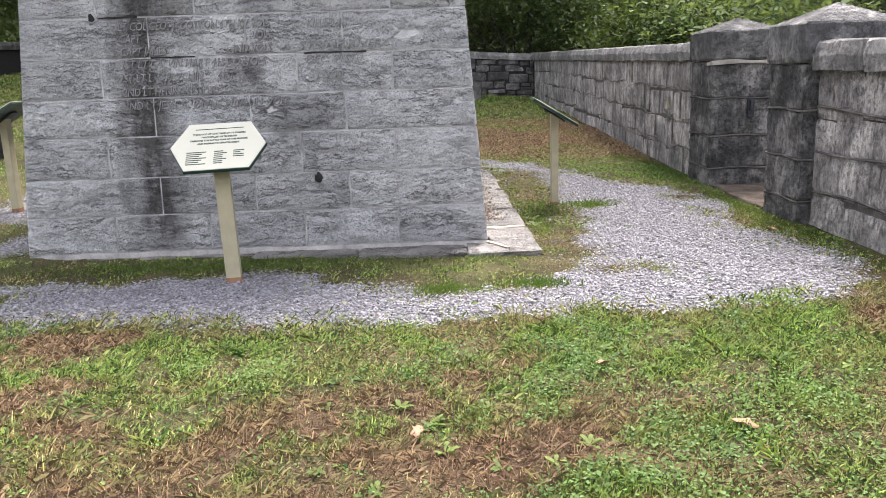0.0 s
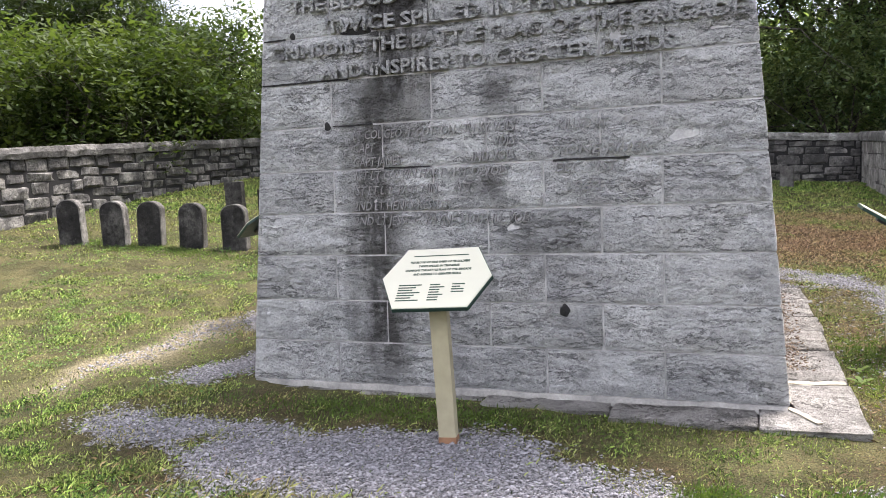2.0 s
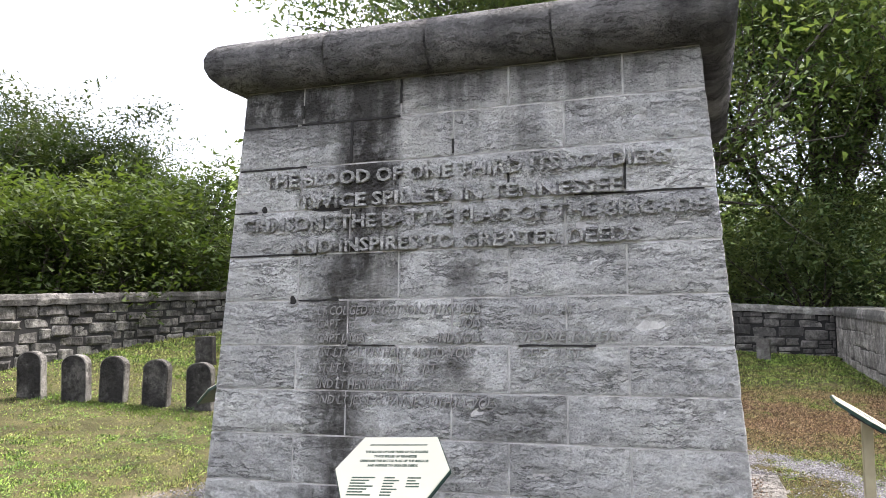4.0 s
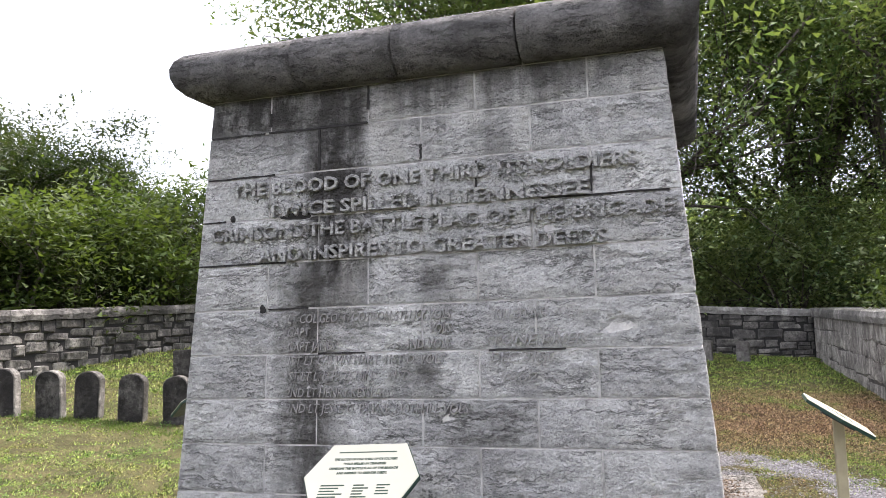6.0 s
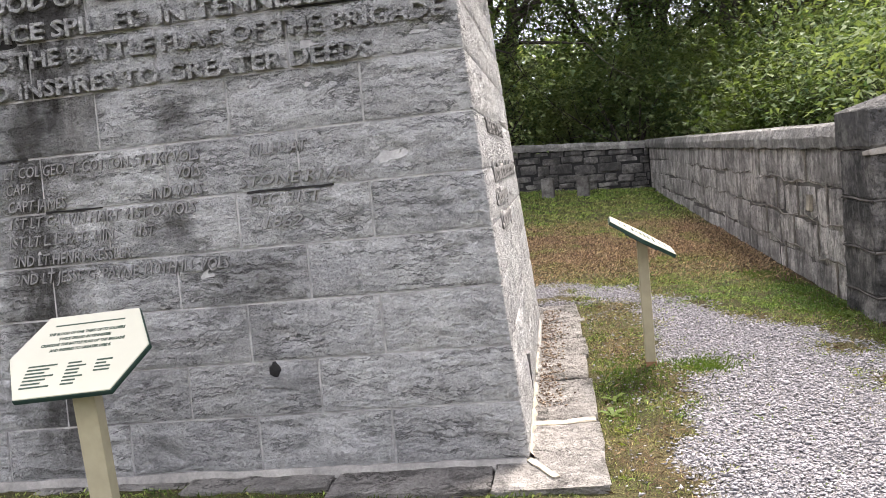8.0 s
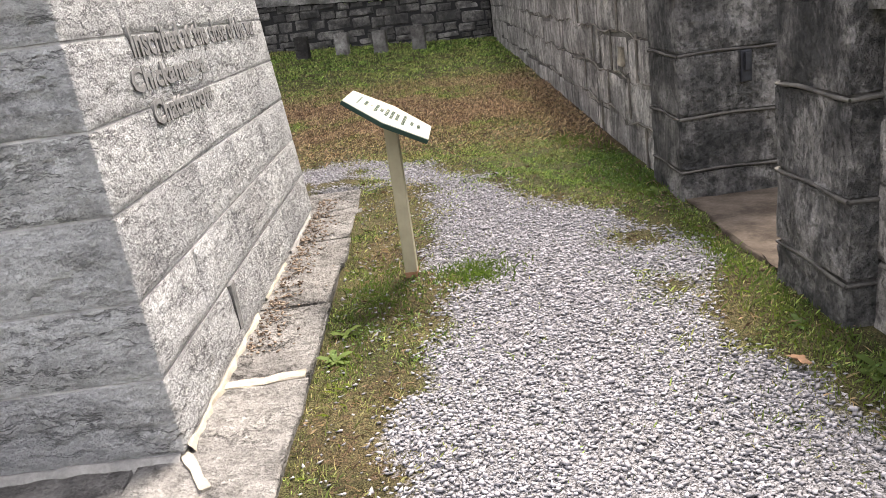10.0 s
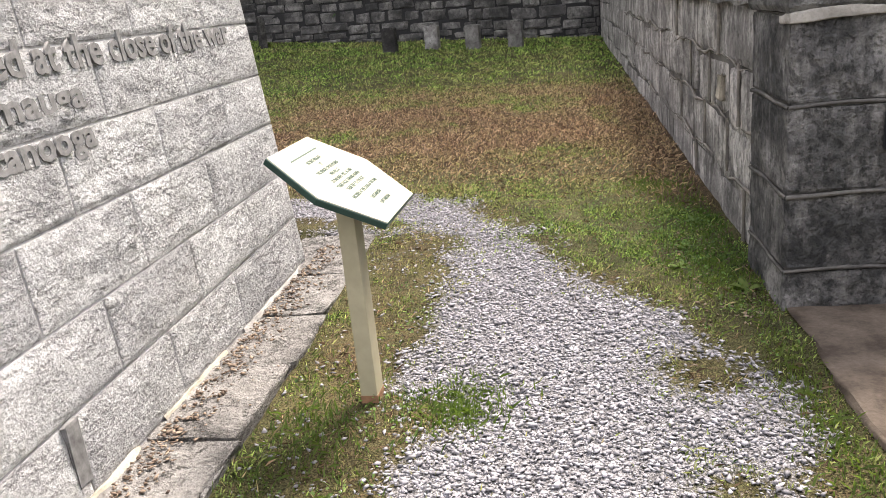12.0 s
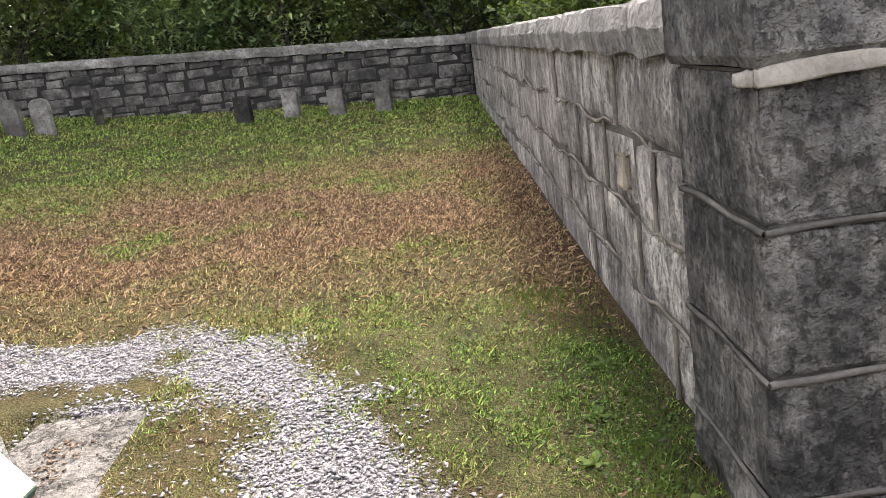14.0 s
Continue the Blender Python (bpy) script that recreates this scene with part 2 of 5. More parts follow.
def bark():
    m = Nodes("bark")
    a = m.noise(m.scaled(14, 14, 2.5), 1.0, 5.0, 0.65)
    col = m.mix(m.span(a, 0.35, 0.65), (0.035, 0.03, 0.025), (0.13, 0.115, 0.10))
    return m.done(col, 0.95, m.bump(a, 0.03, 0.9), specular=0.1)


def ground_mat():
    """Thatch and soil of a worn lawn, stone dust under the gravel, bare trodden earth."""
    m = Nodes("lawn_soil")
    grav, dead, dirt = m.attribute("gravel"), m.attribute("dead"), m.attribute("dirt")
    a = m.noise(m.scaled(3, 3, 3), 1.0, 5.0, 0.6)
    b = m.noise(m.scaled(38, 38, 38), 1.0, 4.0, 0.7)
    c = m.noise(m.scaled(150, 150, 150), 1.0, 2.0, 0.6)
    green = m.mix(m.span(a, 0.35, 0.65), (0.035, 0.038, 0.015), (0.085, 0.08, 0.035))
    brown = m.mix(m.span(b, 0.3, 0.7), (0.03, 0.017, 0.013), (0.11, 0.064, 0.042))
    col = m.mix(m.math("MINIMUM", m.math("ADD", m.math("MULTIPLY", dead, 0.8), m.span(b, 0.5, 0.7, 0.0, 0.5)), 1.0), green, brown)
    col = m.mix(dirt, col, m.mix(m.span(b, 0.3, 0.7), (0.17, 0.142, 0.09), (0.31, 0.265, 0.185)))
    edge = m.span(m.math("ADD", grav, m.span(b, 0.3, 0.7, -0.25, 0.25)), 0.4, 0.65)
    dust = m.mix(m.span(m.voronoi(m.scaled(1, 1, 1, shift=False), 45.0), 0.1, 0.7), (0.24, 0.232, 0.242), (0.13, 0.126, 0.13))
    col = m.mix(edge, col, dust)
    col = m.mix(1.0, col, m.span(c, 0.4, 0.6, 0.4, 1.6), "MULTIPLY")
    return m.done(col, 0.95, m.bump(c, 0.008, 0.8, m.bump(b, 0.03, 0.9)), specular=0.1)


def blade_mat():
    m = Nodes("grass_blades")
    dead, r = m.attribute("dead"), m.geo.outputs["Random Per Island"]
    n = m.noise(m.scaled(1.6, 1.6, 1.6), 1.0, 4.0, 0.6)
    green = m.mix(m.math("POWER", r, 1.7), (0.014, 0.045, 0.009), (0.36, 0.53, 0.108))
    green = m.mix(m.span(n, 0.44, 0.64, 0.0, 0.55), green, m.mix(r, (0.075, 0.072, 0.025), (0.4, 0.35, 0.15)))
    straw = m.mix(m.math("POWER", r, 1.9), (0.065, 0.037, 0.025), (0.56, 0.38, 0.235))
    col = m.mix(dead, green, straw)
    m.done(col, 0.6, specular=0.14)
    trans = m.n.new("ShaderNodeBsdfTranslucent")
    m.put(trans.inputs["Color"], col)
    both = m.n.new("ShaderNodeMixShader")
    both.inputs[0].default_value = 0.18
    m.l.new(m.bsdf.outputs[0], both.inputs[1])
    m.l.new(trans.outputs[0], both.inputs[2])
    m.l.new(both.outputs[0], m.n["Material Output"].inputs["Surface"])
    return m.mat


def chip_mat(name, dark, light):
    m = Nodes(name)
    r = m.geo.outputs["Random Per Island"]
    n = m.noise(m.scaled(40, 40, 40), 1.0, 4.0, 0.6)
    col = m.mix(m.math("POWER", r, 1.3), dark, light)
    col = m.mix(1.0, col, m.span(n, 0.25, 0.75, 0.72, 1.2), "MULTIPLY")
    return m.done(col, 0.9, m.bump(n, 0.004, 0.6), specular=0.2)


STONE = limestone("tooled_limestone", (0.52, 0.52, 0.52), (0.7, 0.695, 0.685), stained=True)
CAP = limestone("coping_limestone", (0.17, 0.166, 0.166), (0.31, 0.3, 0.295), weather=0.8)
SLAB = limestone("plinth_limestone", (0.24, 0.226, 0.21), (0.4, 0.38, 0.355), weather=0.35)
LETTER = limestone("letter_limestone", (0.44, 0.438, 0.435), (0.6, 0.595, 0.59))
INCISED = plain("dark_incision", (0.2, 0.197, 0.194), 0.95, grain=0.5, scale=30)
# dark tone that paints the shade inside cut letters and the slot
DARKCUT = plain("cut_shade", (0.15, 0.147, 0.144), 0.95, grain=0.5, scale=30)
JOINT = mortar("pale_mortar", (0.5, 0.49, 0.48), (0.22, 0.215, 0.21))
CREAM = mortar("cream_mortar", (0.4, 0.355, 0.28), (0.22, 0.2, 0.165))
SMEAR = mortar("smeared_mortar", (0.34, 0.325, 0.3), (0.17, 0.163, 0.155))
# black for chert knots, open joints and the painted gap shade of wall cores
FLATBLACK = plain("flat_black", (0.022, 0.021, 0.021), 0.95, grain=0.4, scale=60)
LIME = mortar("white_lime_mortar", (0.4, 0.375, 0.335), (0.22, 0.205, 0.185))
RIBBON = mortar("ribbon_mortar", (0.25, 0.225, 0.195), (0.1, 0.092, 0.084))
BEAD = mortar("weathered_mortar", (0.15, 0.14, 0.128), (0.065, 0.062, 0.06))
RUBBLE = wall_stone("rubble_limestone", (0.09, 0.086, 0.08), (0.34, 0.325, 0.3), (0.045, 0.044, 0.045), 0.72, vary=(0.78, 1.14))
DARKRUBBLE = wall_stone("dark_rubble", (0.105, 0.1, 0.095), (0.27, 0.257, 0.24), (0.035, 0.035, 0.035), 0.68, vary=(0.78, 1.12))
ASHLAR = wall_stone("streaked_limestone", (0.36, 0.338, 0.315), (0.68, 0.64, 0.595), (0.06, 0.057, 0.057), 0.56, runs=0.72, vary=(0.92, 1.06))
PIER = wall_stone("sooted_limestone", (0.1, 0.096, 0.093), (0.29, 0.278, 0.265), (0.022, 0.024, 0.025), 0.68, runs=0.22, vary=(0.9, 1.1), lime=(0.34, 0.33, 0.315))
WESTCOPE = wall_stone("weathered_coping", (0.13, 0.124, 0.118), (0.29, 0.277, 0.26), (0.05, 0.049, 0.048), 0.65)
COPE = wall_stone("coping_stone", (0.26, 0.25, 0.24), (0.46, 0.445, 0.42), (0.09, 0.088, 0.085), 0.6)
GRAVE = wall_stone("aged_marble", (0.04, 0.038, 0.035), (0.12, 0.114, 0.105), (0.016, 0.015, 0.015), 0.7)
# paler marble for headstone sides and tops: less stained, sunlight painted in
GRAVESIDE = wall_stone("sunlit_side_marble", (0.13, 0.122, 0.112), (0.36, 0.345, 0.32), (0.04, 0.038, 0.036), 0.5)
GRAVEPALE = wall_stone("pale_marble", (0.19, 0.185, 0.172), (0.38, 0.367, 0.345), (0.06, 0.049, 0.047), 0.5)
PANEL = plain("ivory_panel", (0.5, 0.485, 0.39), 0.35, grain=0.03, scale=8)
TRIM = plain("dark_green_edge", (0.015, 0.04, 0.03), 0.4)
POST = plain("tan_post", (0.36, 0.325, 0.22), 0.6, grain=0.12, scale=14, bump=0.003)
RUST = plain("rusty_foot", (0.26, 0.14, 0.08), 0.85, grain=0.3, scale=40)
INK = plain("faded_green_ink", (0.045, 0.07, 0.05), 0.6)
IRON = plain("dark_iron", (0.05, 0.052, 0.06), 0.55, metal=0.7, grain=0.3)
EARTH = mortar("trodden_earth", (0.13, 0.105, 0.083), (0.055, 0.043, 0.034))
GROUND = ground_mat()
BLADE = blade_mat()
CHIP = chip_mat("crushed_limestone", (0.175, 0.17, 0.179), (0.36, 0.348, 0.367))
LITTER = chip_mat("leaf_litter", (0.08, 0.056, 0.042), (0.3, 0.23, 0.17))
DRYLEAF = plain("dry_oak_leaf", (0.22, 0.125, 0.07), 0.7, grain=0.3, scale=60)
BARK = bark()
LEAF_A = leafy("feathery_leaves", (0.016, 0.03, 0.014), (0.038, 0.057, 0.025), (0.056, 0.069, 0.028))
LEAF_B = leafy("dark_leaves", (0.035, 0.066, 0.034), (0.11, 0.16, 0.068), (0.18, 0.21, 0.08))
LEAF_D = leafy("undergrowth_leaves", (0.065, 0.12, 0.07), (0.21, 0.28, 0.13), (0.3, 0.34, 0.14))
LEAF_C = leafy("shrub_leaves", (0.026, 0.046, 0.015), (0.07, 0.102, 0.03), (0.1, 0.13, 0.04))
COVER = leafy("clover_leaves", (0.018, 0.046, 0.014), (0.14, 0.24, 0.072), (0.18, 0.27, 0.085))
WEED = leafy("weed_leaves", (0.045, 0.085, 0.022), (0.11, 0.17, 0.045), (0.15, 0.18, 0.05))

# ---- building helpers ----


def smooth(v, k):
    return np.log1p(np.exp(v * k)) / k


def land(x, y):
    """Height of the ground: level by the monument, rising to the west and the north."""
    x, y = np.clip(np.asarray(x, float), -8, 9), np.clip(np.asarray(y, float), -9, 17)
    west, north = smooth(0.3 - x, 1.2), smooth(y - 2.5, 1.2)
    return (0.012 + 0.0153 * west + 0.0397 * north + 0.07 * np.tanh(smooth(-1.6 - y, 2.0) * 1.2)
            + 0.107 * west * np.tanh(np.maximum(y + 1, 0) / 4) + 0.0172 * north * np.tanh((4 - x) / 3))


def mesh_from(name, verts, faces, material, flat=True):
    me = bpy.data.meshes.new(name)
    me.from_pydata([tuple(v) for v in verts], [], [tuple(f) for f in faces])
    me.materials.append(material)
    if not flat:
        me.polygons.foreach_set("use_smooth", [True] * len(me.polygons))
    me.update()
    return me


def part_of(name, me, parent=None, label="", m=None):
    ob = new(name, me)
    if parent:
        ob.parent = parent
    if m is not None:
        ob.matrix_basis = m
    if label:
        ob["label"] = label
    return ob


def part(name, bm, material, parent=None, label="", m=None, flat=True):
    """Links a bmesh as one mesh object under a thing or part."""
    bmesh.ops.recalc_face_normals(bm, faces=bm.faces)
    me = bpy.data.meshes.new(name)
    bm.to_mesh(me)
    bm.free()
    me.materials.append(material)
    if not flat:
        me.polygons.foreach_set("use_smooth", [True] * len(me.polygons))
    return part_of(name, me, parent, label, m)


def box_bm(x0, x1, y0, y1, z0, z1, bevel=0.0, jitter=0.0, seed=1):
    bm = bmesh.new()
    bmesh.ops.create_cube(bm, size=1.0, matrix=Matrix.Translation(((x0 + x1) / 2, (y0 + y1) / 2, (z0 + z1) / 2)) @ Matrix.Diagonal((x1 - x0, y1 - y0, z1 - z0, 1)))
    if bevel:
        bmesh.ops.bevel(bm, geom=bm.edges[:], offset=bevel, segments=2, affect="EDGES", profile=0.6)
    if jitter:
        rng = random.Random(seed)
        for v in bm.verts:
            v.co += Vector([rng.uniform(-jitter, jitter) for _ in range(3)])
    return bm


def raw_mesh(name, verts, polys, material, values=None):
    """A big mesh from numpy arrays (all faces with the same number of corners)."""
    me = bpy.data.meshes.new(name)
    n, k = polys.shape
    me.vertices.add(len(verts))
    me.vertices.foreach_set("co", verts.astype(np.float32).ravel())
    me.loops.add(n * k)
    me.loops.foreach_set("vertex_index", polys.astype(np.int32).ravel())
    me.polygons.add(n)
    me.polygons.foreach_set("loop_start", np.arange(0, n * k, k, dtype=np.int32))
    for key, v in (values or {}).items():
        me.attributes.new(key, "FLOAT", "POINT").data.foreach_set("value", v.astype(np.float32))
    me.materials.append(material)
    me.update(calc_edges=True)
    return me


def fold(x, y, seed, scale):
    """Cheap smooth noise between 0 and 1 for whole arrays."""
    rng = np.random.default_rng(seed)
    out = np.zeros_like(np.asarray(x, float))
    amp = 0.0
    for octave in range(4):
        for _ in range(3):
            a, p = rng.uniform(0, 2 * np.pi, 2)
            f = scale * 2 ** octave * rng.uniform(0.7, 1.4)
            w = 0.62 ** octave
            out += w * np.sin(f * (x * np.cos(a) + y * np.sin(a)) + p + 1.3 * np.sin(f * 0.6 * (y * np.cos(a) - x * np.sin(a)) + 2 * p))
            amp += w * 0.55
    return np.clip(0.5 + 0.5 * out / amp, 0, 1)


def text_mesh(name, words, size, material, depth, width=None, shear=0.0, stretch=1.0, bold=0.0):
    """Letters as a mesh in the x, y plane, standing on y = 0, from x = 0; squeezed to the given width."""
    cu = bpy.data.curves.new(name, "FONT")
    cu.body, cu.size, cu.extrude, cu.shear, cu.resolution_u, cu.offset = words, size, depth / 2, shear, 2, bold
    ob = bpy.data.objects.new(name, cu)
    scene.collection.objects.link(ob)
    me = bpy.data.meshes.new_from_object(ob.evaluated_get(bpy.context.evaluated_depsgraph_get()))
    bpy.data.objects.remove(ob)
    bpy.data.curves.remove(cu)
    xs = [v.co.x for v in me.vertices]
    lo, hi = min(xs), max(xs)
    f = (width / (hi - lo)) if width else 1.0
    for v in me.vertices:
        v.co.x = (v.co.x - lo) * f
        v.co.y *= stretch
    me.materials.clear()
    me.materials.append(material)
    return me


# ---- ground ----
TRACK = [(-0.35, -0.85, 0.13), (0.2, -0.85, 0.25), (0.8, -1.12, 0.4), (1.5, -1.1, 0.53), (2.2, -1.28, 0.36), (3.0, -1.4, 0.25), (3.7, -1.15, 0.5),
         (4.3, -0.8, 0.7), (4.38, 0.3, 0.62), (4.5, 1.3, 0.56), (4.4, 2.0, 0.5), (4.1, 2.8, 0.24), (3.85, 3.5, 0.2), (3.4, 4.05, 0.3), (2.9, 4.05, 0.25),
         (1.6, 4.2, 0.25), (0.2, 4.0, 0.28), (-0.75, 2.6, 0.3), (-0.75, 1.3, 0.24)]


def lies(x, y, line):
    """How far inside a band of varying half-width each point lies (positive inside)."""
    best = np.full(np.shape(x), -9.0)
    for (x0, y0, r0), (x1, y1, r1) in zip(line, line[1:]):
        dx, dy = x1 - x0, y1 - y0
        s = np.clip(((x - x0) * dx + (y - y0) * dy) / (dx * dx + dy * dy), 0, 1)
        best = np.maximum(best, r0 + s * (r1 - r0) - np.hypot(x - x0 - s * dx, y - y0 - s * dy))
    return best


def gravel_at(x, y):
    x, y = np.asarray(x, float), np.asarray(y, float)
    d = lies(x, y, TRACK)
    d = np.maximum(d, lies(x, y, [(-0.45, 0.0, 0.1), (-0.1, 0.55, 0.15)]))
    d = np.maximum(d, lies(x, y, [(3.15, 3.52, 0.14), (3.52, 3.5, 0.1)]))
    d = d + 0.34 * (fold(x, y, 5, 3.2) - 0.5) + 0.12 * (fold(x, y, 6, 14.0) - 0.5)
    for gx, gy, r in ((3.25, -1.02, 0.12), (2.72, -1.08, 0.13), (3.95, 1.42, 0.13), (3.05, -0.95, 0.2), (4.9, 1.65, 0.16), (3.3, 3.98, 0.1), (3.72, 3.2, 0.2), (0.3, -0.98, 0.1), (3.72, -0.72, 0.13), (3.95, -0.7, 0.12), (2.95, -1.0, 0.12), (3.55, 0.55, 0.14), (3.6, 0.2, 0.1), (4.86, 0.95, 0.1)):
        d = np.minimum(d, np.hypot(x - gx, y - gy) - r)
    return 1 / (1 + np.exp(-d * 13))


def dead_at(x, y):
    x, y = np.asarray(x, float), np.asarray(y, float)
    band = np.exp(-((y - 6.6 - 0.15 * (x - 3)) / 2.0) ** 2) * np.clip((x + 0.5) / 2.2, 0, 1)
    side = np.exp(-((x - 5.2) / 0.32) ** 2) * 0.95 * np.clip((y - 2.9) / 1, 0, 1) * np.clip((9 - y) / 2, 0, 1)
    lawn = np.clip((fold(x, y, 11, 2.3) - 0.55) * 5, 0, 1) * np.clip((fold(x, y, 16, 10.0) - 0.3) * 3.5, 0, 1) * np.where(y < -1.7, 0.85, 0.4) * np.where(x < 0, 0.4, 1) * np.where(y > 9, 0.4, 1)
    near = np.exp(-(np.hypot((x - 2.55) / 1.0, (y + 3.1) / 0.75)) ** 2) * 1.0
    west = np.exp(-(np.hypot((x - 0.2) / 0.6, (y + 2.4) / 0.4)) ** 2)
    tuft = 0.9 * np.exp(-(np.hypot(x - 5.0, (y - 3.2) / 1.4) / 0.4) ** 2)
    v = np.maximum.reduce([band * 1.1 * np.clip(fold(x, y, 12, 3.0) * 1.9 - 0.15, 0, 1.1), side, lawn, near * np.clip((fold(x, y, 14, 9.0) - 0.25) * 2.6, 0, 1) * 1.1, west * np.clip((fold(x, y, 17, 10.0) - 0.2) * 3, 0, 1)])
    v = np.maximum(v, 0.75 * np.exp(-((x - 3.62) / 0.24) ** 2) * ((y > -1.2) & (y < 3.4)) * fold(x, y, 18, 6.0))
    edge = lies(x, y, TRACK)
    v = np.maximum(v, 0.5 * np.exp(-(edge / 0.25) ** 2) * fold(x, y, 15, 4.0))
    return np.clip(v - tuft, 0, 1)


def dirt_at(x, y):
    x, y = np.asarray(x, float), np.asarray(y, float)
    d = lies(x, y, [(-1.02, 1.1, 0.2), (-1.1, 0.3, 0.16), (-1.2, -0.5, 0.1)]) + 0.3 * (fold(x, y, 21, 4.0) - 0.5)
    return np.clip(1 / (1 + np.exp(-d * 18)), 0, 1)


def lines_for(a, b, step):
    core = np.arange(a, b + step / 2, step)
    far = np.array([1.5, 4, 8, 16, 35, 80, 180, 400, 900])
    return np.concatenate([(a - far)[::-1], core, b + far])


gx, gy = np.meshgrid(lines_for(-9, 9, 0.075), lines_for(-9, 17, 0.075), indexing="xy")
rows_n, cols_n = gx.shape
gravel_v, dead_v = gravel_at(gx, gy), dead_at(gx, gy)
inside = (np.abs(gx) < 9) & (gy > -9) & (gy < 17)
gz = land(gx, gy) + np.where(inside, 0.03 * (fold(gx, gy, 2, 2.0) - 0.5) * (1 - gravel_v) + 0.018 * (fold(gx, gy, 3, 9.0) - 0.5), 0)
gz -= np.where((gx > 0.05) & (gx < 3.3) & (gy > 0.0) & (gy < 3.5), 0.06, 0)
gz -= np.where((gx > 5.36) & (gx < 6.1) & (gy > 0.85) & (gy < 2.25), 0.05, 0)
gz -= np.where((gx > 2.2) & (gx < 3.3) & (gy > -0.22) & (gy <= 0.0), 0.06, 0)
grid_index = np.arange(rows_n * cols_n).reshape(rows_n, cols_n)
quads = np.stack([grid_index[:-1, :-1], grid_index[:-1, 1:], grid_index[1:, 1:], grid_index[1:, :-1]], -1).reshape(-1, 4)
ground = new("ground", raw_mesh("ground", np.stack([gx, gy, gz], -1).reshape(-1, 3), quads, GROUND,
                                {"gravel": gravel_v.ravel(), "dead": dead_v.ravel(), "dirt": dirt_at(gx, gy).ravel()}))
ground.data.polygons.foreach_set("use_smooth", [True] * len(ground.data.polygons))
tagged(ground, "worn lawn soil with stone dust under a gravel path", "ground", kind="structure")


def surface(x, y):
    """Height of the uneven ground sheet itself, read off its grid."""
    u, v = np.clip((np.asarray(x, float) + 9) / 0.075, 0, cols_n - 20), np.clip((np.asarray(y, float) + 9) / 0.075, 0, rows_n - 20)
    i, j = u.astype(int), v.astype(int)
    a, b = u - i, v - j
    i, j = i + 9, j + 9
    return (gz[j, i] * (1 - a) + gz[j, i + 1] * a) * (1 - b) + (gz[j + 1, i] * (1 - a) + gz[j + 1, i + 1] * a) * b


# ---- monument ----
W, BAT, BASE, TOP = 3.05, 0.07, 0.06, 2.85
COURSES = [BASE, 0.31, 0.555, 0.82, 1.068, 1.318, 1.574, 1.842, 2.103, 2.363, 2.622, TOP]
ODD, EVEN = [0.59, 1.215, 1.845, 2.462], [0.91, 1.53, 2.15]


def inset(z):
    return BAT * (z - BASE)


def lean(v, z, gap=0.0):
    """A plan coordinate at height z: outer faces lean in, joints stay plumb."""
    if v <= 0.001:
        return inset(z) + gap
    if v >= W - 0.001:
        return W - inset(z) - gap
    return v


core = bmesh.new()
corner = [[core.verts.new((lean(x, z, 0.0035), lean(y, z, 0.0035), z)) for x, y in ((0, 0), (W, 0), (W, W), (0, W))] for z in (BASE - 0.3, TOP + 0.1)]
for k in range(4):
    core.faces.new((corner[0][k], corner[0][(k + 1) % 4], corner[1][(k + 1) % 4], corner[1][k]))
core.faces.new(corner[1])
monument = part("monument", core, JOINT)
tagged(monument, "tall battered grey limestone block monument with carved inscriptions", "monument")


def dress(bm, rim, out, depth):
    """A rock-dressed face between four corners: a fine grid that bulges, with broken bedding cracks and chips."""
    a, b, c, d = [p.co.copy() for p in rim]
    nu, nv = max(4, round((b - a).length / 0.022)), max(4, round((d - a).length / 0.018))
    grid = []
    for j in range(nv + 1):
        row = []
        for i in range(nu + 1):
            u, v = i / nu, j / nv
            p = (a * (1 - u) + b * u) * (1 - v) + (d * (1 - u) + c * u) * v
            edge = min(1.0, 6 * min(u * nu / nv, (1 - u) * nu / nv, v, 1 - v))
            q = Vector((p.x * 5, p.y * 5, p.z * 13))
            rough = noise.fractal(q, 0.9, 2.1, 5)
            crack = max(0.0, 1 - 5 * abs(noise.fractal(q * 0.6 + Vector((9, 4, 2)), 1.0, 2.0, 3))) * (noise.noise(q * 0.35) > -0.1)
            chip = max(0.0, noise.noise(p * 38) - 0.25)
            row.append(bm.verts.new(p + out * edge * depth * (0.006 + 0.0065 * rough - 0.011 * crack - 0.011 * chip)))
        grid.append(row)
    for j in range(nv):
        for i in range(nu):
            f = bm.faces.new((grid[j][i], grid[j][i + 1], grid[j + 1][i + 1], grid[j + 1][i]))
            f.smooth = True


